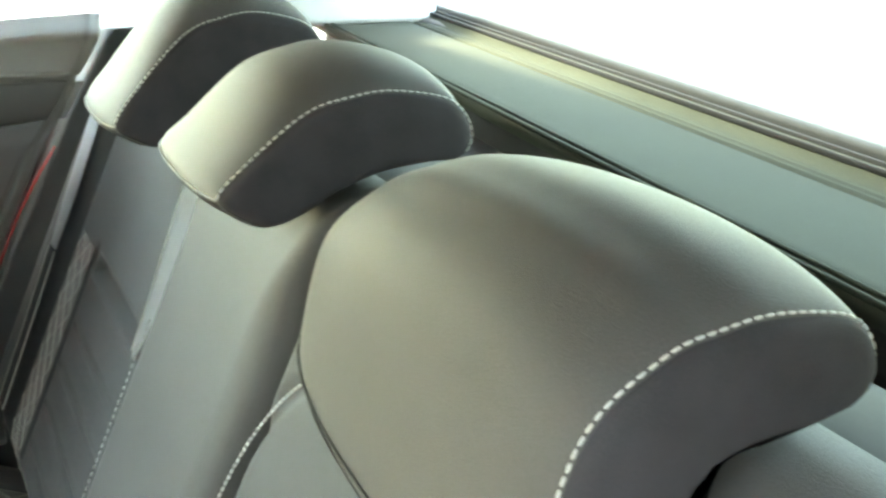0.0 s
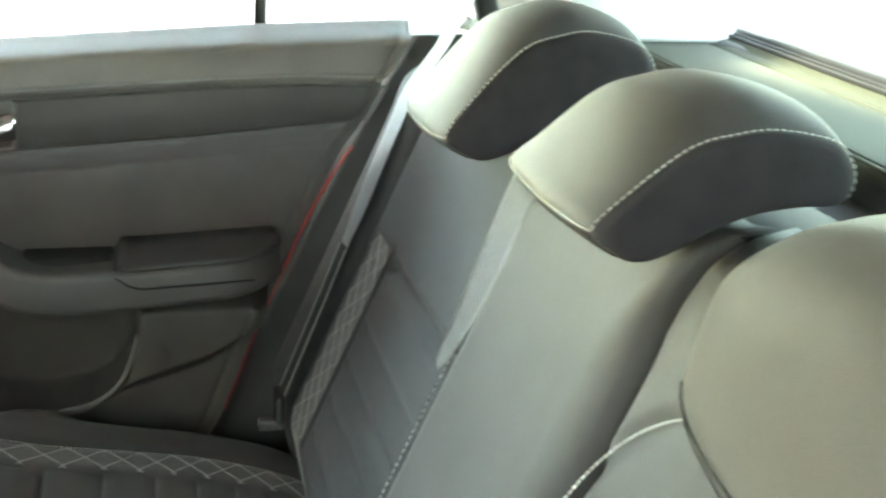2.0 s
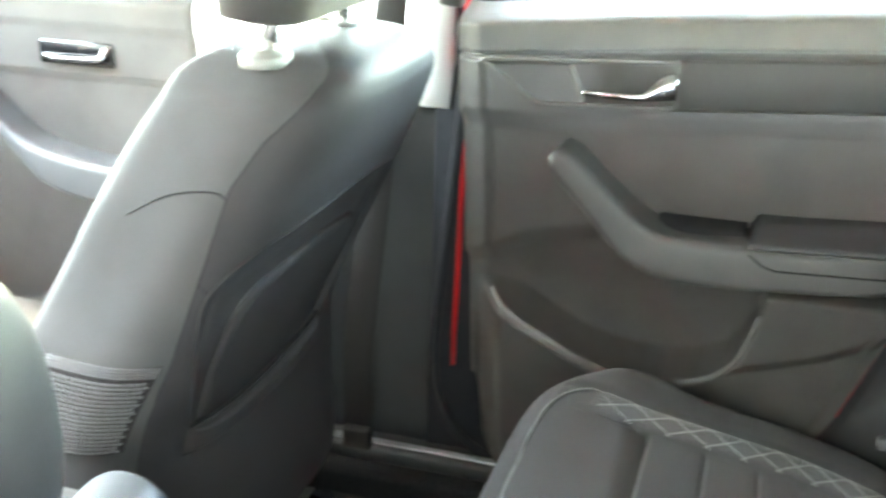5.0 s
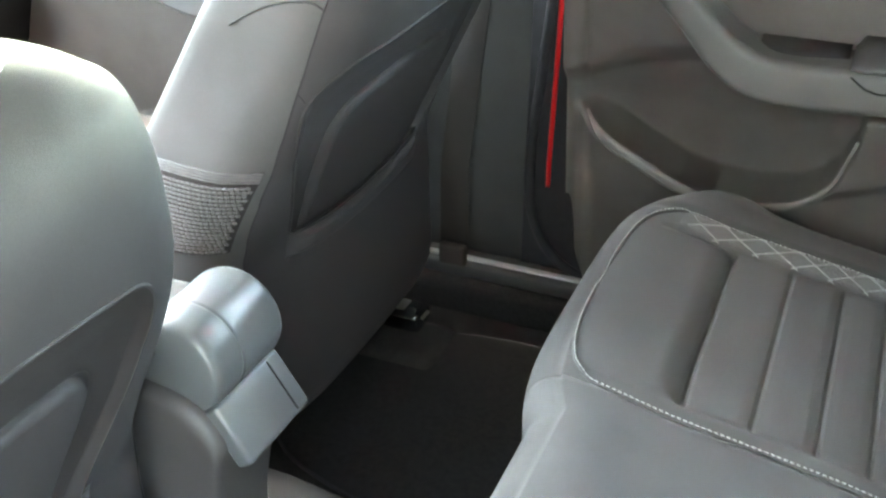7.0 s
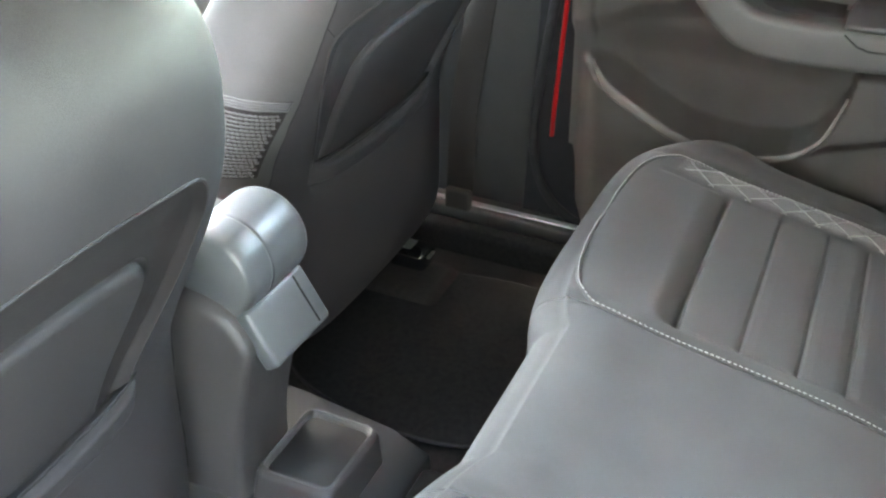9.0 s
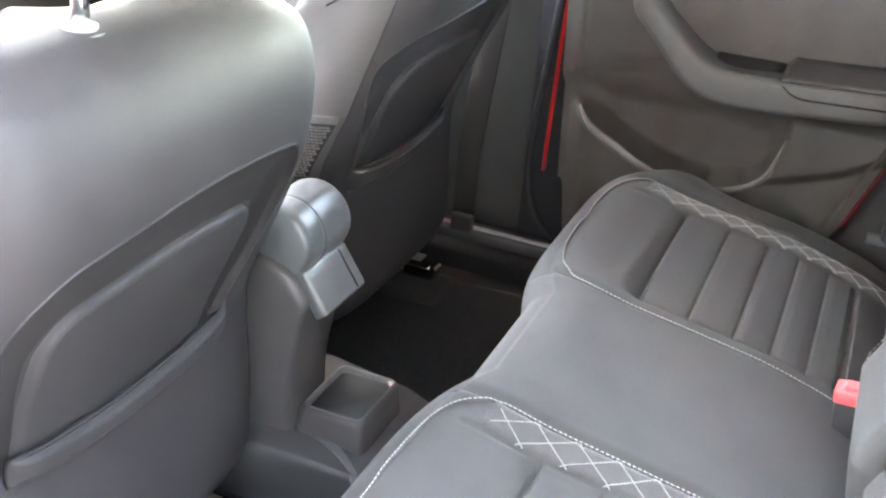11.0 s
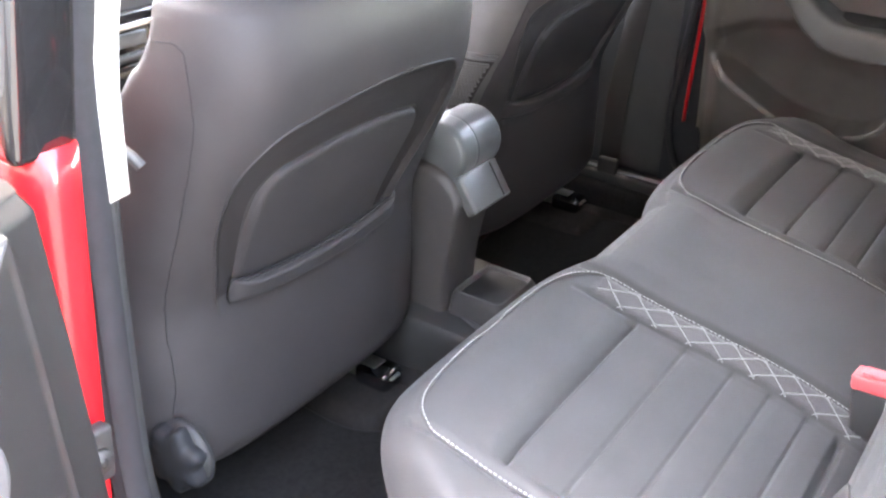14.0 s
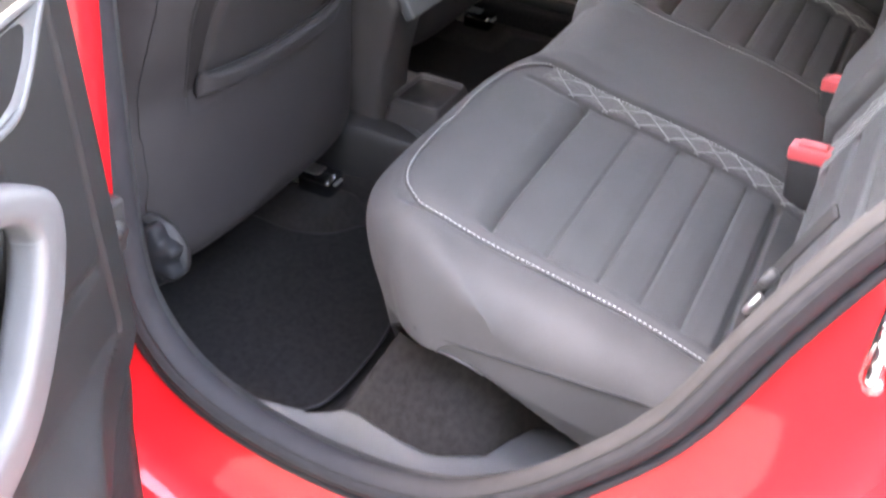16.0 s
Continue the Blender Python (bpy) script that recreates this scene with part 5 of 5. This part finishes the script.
    wheel = loft([[Vector((kx + flip * t, 0.784 + dy + r * math.cos(a) * (1 + 0.13 * math.cos(a * 7)), 0.490 + r * math.sin(a) * (1 + 0.13 * math.cos(a * 7)))) for a in lin(0, math.tau * 55 / 56, 56)] for t, r in ((0, 0.038), (0.008, 0.040), (0.020, 0.038), (0.025, 0.033), (0.026, 0.015))])
    part("recline_base", tube([(kx + flip * -0.004, 0.784 + dy, 0.490), (kx + flip * 0.006, 0.784 + dy, 0.490)], 0.044, 32, up=(0, 0, 1)), M_PLASTIC, st, "dark ring behind the recliner wheel")
    part("recline_knob", wheel, M_KNOB, st, "black ribbed recliner wheel")
    return st


front_seat(-0.418, 0.0, -1, "charcoal leather driver's seat with a map pocket, by the open door")
front_seat(0.322, 0.056, 1, "charcoal leather passenger's seat with a map pocket")

# ---- centre console ----
con = thing("centre_console", (CX - 0.03, 0.95, 0.40), "grey plastic centre console with rounded armrest end and storage tray", "centre console")
kx0, kx1 = -0.124, -0.022
side = [(0.760, 0.40), (0.764, 0.50), (0.750, 0.595), (0.750, 0.635), (0.80, 0.67), (0.95, 0.68), (1.5, 0.60), (1.5, 0.38)]
sc = spline([(0, y, z) for y, z in side[:6]], 5) + [Vector((0, y, z)) for y, z in side[6:]]
part("console_body", loft([[Vector((x, p.y + i, p.z - i)) for p in sc] for x, i in ((kx0, 0.010), (kx0 + 0.003, 0.004), (kx0 + 0.010, 0.0), (kx1 - 0.010, 0.0), (kx1 - 0.003, 0.004), (kx1, 0.010))]), M_CONSOLE, con)
drum = loft([[Vector((x, 0.798 + r * math.cos(a), 0.687 + r * math.sin(a))) for a in lin(0, math.tau * 47 / 48, 48)] for x, r in ((-0.110, 0.042), (-0.107, 0.046), (-0.103, 0.0480), (-0.098, 0.0485), (-0.073, 0.0485), (-0.0710, 0.0485), (-0.0705, 0.0474), (-0.0690, 0.0474), (-0.0685, 0.0485), (-0.0665, 0.0485), (-0.008, 0.0482), (-0.003, 0.0470), (0.002, 0.042))])
part("armrest_hinge_drum", drum, M_SATIN, con, "satin grey rounded hinge drum")
part("armrest_lid", box(kx0, kx1, 0.81, 1.10, 0.692, 0.728, 0.016, 4), M_LEATHER, con, "padded armrest lid")
part("rear_flap", box(-0.112, -0.010, 0.736, 0.756, 0.602, 0.664, 0.005, 3, turn=pose(0, 0, 0, -34, 0, 0)), M_SATIN, con, "satin grey rear flap")
part("flap_line", box(-0.032, -0.0305, 0.7362, 0.7392, 0.612, 0.665, 0.0006, turn=pose(0, 0, 0, -34, 0, 0)), M_SEAM, con, "thin split line in the flap")
def tray_loop(i, z):
    return [Vector((-0.054 + a, 0.714 + b, z)) for a, b in rrect(0.106 - 2 * i, 0.080 - 2 * i, 0.010, 4)]
part("storage_tray", loft([tray_loop(-0.012, 0.385), tray_loop(-0.005, 0.466), tray_loop(-0.002, 0.473), tray_loop(0.001, 0.474), tray_loop(0.004, 0.470), tray_loop(0.005, 0.462)], caps=False), M_CONSOLE, con, "small open storage tray")
# paler tube for the highlight along the rim
part("tray_rim", tube([p + Vector((0, 0, 0.0006)) for p in tray_loop(0.0005, 0.474)], 0.0016, 6, closed=True), M_GREYTRIM, con, "rim of the tray, its edge highlight put in as paler grey")
# liner in a darker plastic for the shade down in the tray
part("tray_liner", loft([tray_loop(0.0045, 0.468), tray_loop(0.008, 0.412), tray_loop(0.012, 0.408), tray_loop(0.036, 0.407)]), M_PLASTIC, con, "inside of the tray, coloured darker for its shade")
part("tunnel_cover", loft([[Vector((-0.05 + a * w, y, z - 0.05 + b)) for a, b in rrect(1.0, 0.1, 0.04, 5)] for y, z, w in ((0.63, 0.420, 0.20), (0.68, 0.432, 0.22), (0.80, 0.44, 0.24), (1.0, 0.44, 0.24))]), M_PLASTIC, con, "black tunnel cover")

# lip in paler grey than the cover, its highlight put into the colour
lip = spline([Vector((-0.064, 0.815, 0.432)), Vector((-0.072, 0.775, 0.432)), Vector((-0.079, 0.738, 0.431)), Vector((-0.094, 0.697, 0.428)), Vector((-0.113, 0.668, 0.422)), Vector((-0.13, 0.645, 0.412))], 6)
part("tunnel_lip", sweep([p + Vector((-0.028, 0, 0.004)) for p in lip], rrect(0.012, 0.008, 0.003), up=(0, 0, 1)), M_GREYTRIM, con, "raised edge of the tunnel cover, coloured paler for its highlight")

# ---- dashboard and front of the cabin ----
dash = thing("dashboard", (CX, 1.75, 0.7), "black dashboard with gloss centre stack", "dashboard")
part("panel", loft([[Vector((x, y, z)) for y, z in ((1.62, 0.62), (1.55, 0.80), (1.58, 0.98), (1.70, 1.04), (2.0, 1.04), (2.0, 0.60))] for x in lin(-0.74, 0.65, 8)]), M_PLASTIC, dash)
part("centre_panel", box(-0.17, 0.09, 1.50, 1.62, 0.60, 0.98, 0.015), M_GREYTRIM, dash, "grey centre stack")
unit = part("radio_unit", box(-0.15, 0.062, 1.488, 1.505, 0.675, 0.752, 0.006), M_BLACKGLOSS, dash, "gloss black radio unit")
part("display", box(-0.125, -0.015, 1.482, 1.489, 0.690, 0.716, 0.002), M_SATIN, unit, "pale display")
part("button_strip", box(-0.125, 0.010, 1.482, 1.489, 0.722, 0.732, 0.002), M_CHROME, unit, "bright button strip")
part("dial", tube([Vector((0.028, 1.474, 0.715)), Vector((0.028, 1.490, 0.715))], 0.018, 20, up=(0, 0, 1)), M_CHROME, unit, "round chrome dial")
part("silver_bar", box(-0.16, 0.075, 1.488, 1.502, 0.664, 0.674, 0.003), M_SATIN, dash, "satin trim bar")
part("lower_bay", box(-0.15, 0.07, 1.490, 1.505, 0.605, 0.655, 0.004), M_BLACKGLOSS, dash, "black open bay under the radio")
part("firewall", box(-0.76, 0.68, 2.0, 2.03, 0.30, 1.04, 0.004), M_PLASTIC, dash)

fdoor = thing("front_door", (0.68, 1.3, 0.40), "closed front passenger door with grey trim and armrest", "car door")


def fd_relief(y, z):
    d = 0.012 * sm(0.985, 0.995, z) - 0.04 * sm(1.03, 1.06, z)
    d += 0.008 * sm(0.918, 0.926, z) * sm(0.992, 0.986, z)
    d += 0.040 * sm(0.63 - 0.10 * sm(1.1, 1.5, y), 0.61 - 0.10 * sm(1.1, 1.5, y), z)
    return d


ftrim = grid(lambda z, y: Vector((0.655 - 0.10 * (z - 0.5) - fd_relief(y, z), y, z)), lin(0.40, 1.065, 110), lin(1.05, 1.96, 60))
thicken(ftrim, 0.004)
part("trim_panel", ftrim, M_DOORTRIM, fdoor)
fa = spline([(1.42, 0.925, 0), (1.385, 0.880, 0), (1.34, 0.832, 0), (1.29, 0.795, 0), (1.20, 0.778, 0), (1.10, 0.780, 0), (1.06, 0.781, 0)], 6)
fl_ = []
for i, p in enumerate(fa):
    t = i / (len(fa) - 1)
    h = 0.030 + 0.030 * sm(0.1, 0.6, t)
    fl_.append([Vector((0.600 + a, p.x + b * 0.5 * (1 - t), p.y + b)) for a, b in rrect(0.070, h, 0.012, 4)])
part("armrest", loft(fl_), M_GREYTRIM, fdoor, "grey armrest with a pull grip")
part("handle_cup", box(0.598, 0.612, 1.18, 1.30, 0.938, 0.974, 0.005), M_BLACKGLOSS, fdoor, "dark recess behind the handle")
part("door_handle", sweep(spline([Vector((0.596, 1.19, 0.966)), Vector((0.588, 1.20, 0.952)), Vector((0.590, 1.26, 0.948)), Vector((0.598, 1.29, 0.950))], 5), rrect(0.008, 0.006, 0.002), up=(1, 0, 0)), M_CHROME, fdoor, "polished chrome pull lever")
part("door_shell", box(0.70, 0.83, 1.18, 1.98, 0.38, 1.02, 0.02), M_RED, fdoor, "red painted door shell")

# ---- roof ----
rf = grid(lambda x, y: Vector((x, y, 1.435 - 0.06 * ((x - CX) / 0.62) ** 4 - 0.10 * sm(0.9, 1.7, y) - 0.13 * sm(0.1, -0.33, y))), lin(-0.66, 0.57, 20), lin(-0.33, 1.45, 24))
thicken(rf, 0.03)
roof = thing("roof", (CX, 0.6, 1.45), "car roof with pale headliner", "car roof", kind="structure")
part("headliner", rf, M_HEADLINER, roof)
rg = grid(lambda x, v: Vector((x, -0.485 - 0.10 * x + 0.17 * v, 1.10 + 0.22 * v)), lin(-0.64, 0.56, 8), lin(0, 1, 6))
part("rear_window_pane", rg, M_TINT, roof, "rear window glass, tint added to cut the light")

fdl = thing("front_door_driver", (-0.75, 1.3, 0.40), "closed red driver's door with black trim", "car door")
part("trim_panel", box(-0.73, -0.70, 0.86, 1.95, 0.40, 1.04, 0.012), M_DOORTRIM, fdl)
part("door_shell", box(-0.885, -0.80, 0.85, 1.98, 0.36, 1.05, 0.02), M_RED, fdl, "red painted door shell")
part("roof_skin", grid(lambda x, y: Vector((x, y, 1.475 - 0.06 * ((x - CX) / 0.62) ** 4 - 0.10 * sm(0.9, 1.7, y) - 0.13 * sm(0.1, -0.33, y))), lin(-0.68, 0.59, 20), lin(-0.27, 1.47, 24)), M_RED, roof, "red painted roof skin")

part("quarter_upper", box(-0.77, -0.64, -0.85, -0.13, 1.095, 1.42, 0.02), M_LIGHTTRIM, body_l, "pale rear pillar trim")
part("rear_wall", box(-0.74, 0.66, -0.56, -0.50, 0.30, 1.09, 0.01), M_PLASTIC, body_l, "dark load bay wall")

for sx in (-1, 1):
    part("windscreen_pillar", sweep([Vector((CX + sx * 0.60, 1.44, 1.325)), Vector((CX + sx * 0.66, 1.75, 1.18)), Vector((CX + sx * 0.70, 2.05, 1.03))], rrect(0.06, 0.07, 0.02), up=(0, 0, 1)), M_LIGHTTRIM, roof, "pale windscreen pillar trim")
belt_d = thing("seat_belt", (-0.735, 0.78, 0.90), "black driver's seat belt with steel tongue beside the pillar trim", "seat belt", "seat belts")
part("webbing", sweep([Vector((-0.728, 0.790, 1.20)), Vector((-0.730, 0.795, 0.90)), Vector((-0.735, 0.80, 0.50))], rrect(0.045, 0.003, 0.001, 1), up=(1, 0, 0)), M_RUBBER, belt_d)
part("tongue", tube([Vector((-0.724, 0.765, 0.905)), Vector((-0.718, 0.745, 0.893)), Vector((-0.714, 0.738, 0.884))], 0.0055, 8, up=(1, 0, 0)), M_GREYTRIM, belt_d, "grey tongue hanging on the belt")
# out of view; widened outwards to block sun at the right windows
part("roof_rail", loft([[Vector((x, y, z - 0.10 * sm(1.0, 1.8, y))) for x, z in ((0.50, 1.375), (0.50, 1.43), (0.62, 1.43), (0.79, 1.35), (0.775, 1.32), (0.60, 1.36))] for y in lin(-0.5, 1.7, 14)]), M_LIGHTTRIM, roof, "pale roof rail above the side windows")
part("outer_sill", box(0.705, 0.83, -0.6, 2.0, 0.16, 0.378, 0.02), M_RED, body_r, "red sill under the doors")
part("sill_riser", box(0.612, 0.703, -0.3, 1.98, 0.26, 0.368, 0.012, 3), M_MAT, body_r, "carpeted inside of the sill")
part("outer_sill", box(-0.885, -0.755, 0.86, 2.0, 0.16, 0.405, 0.02), M_RED, body_l, "red sill under the driver's door")
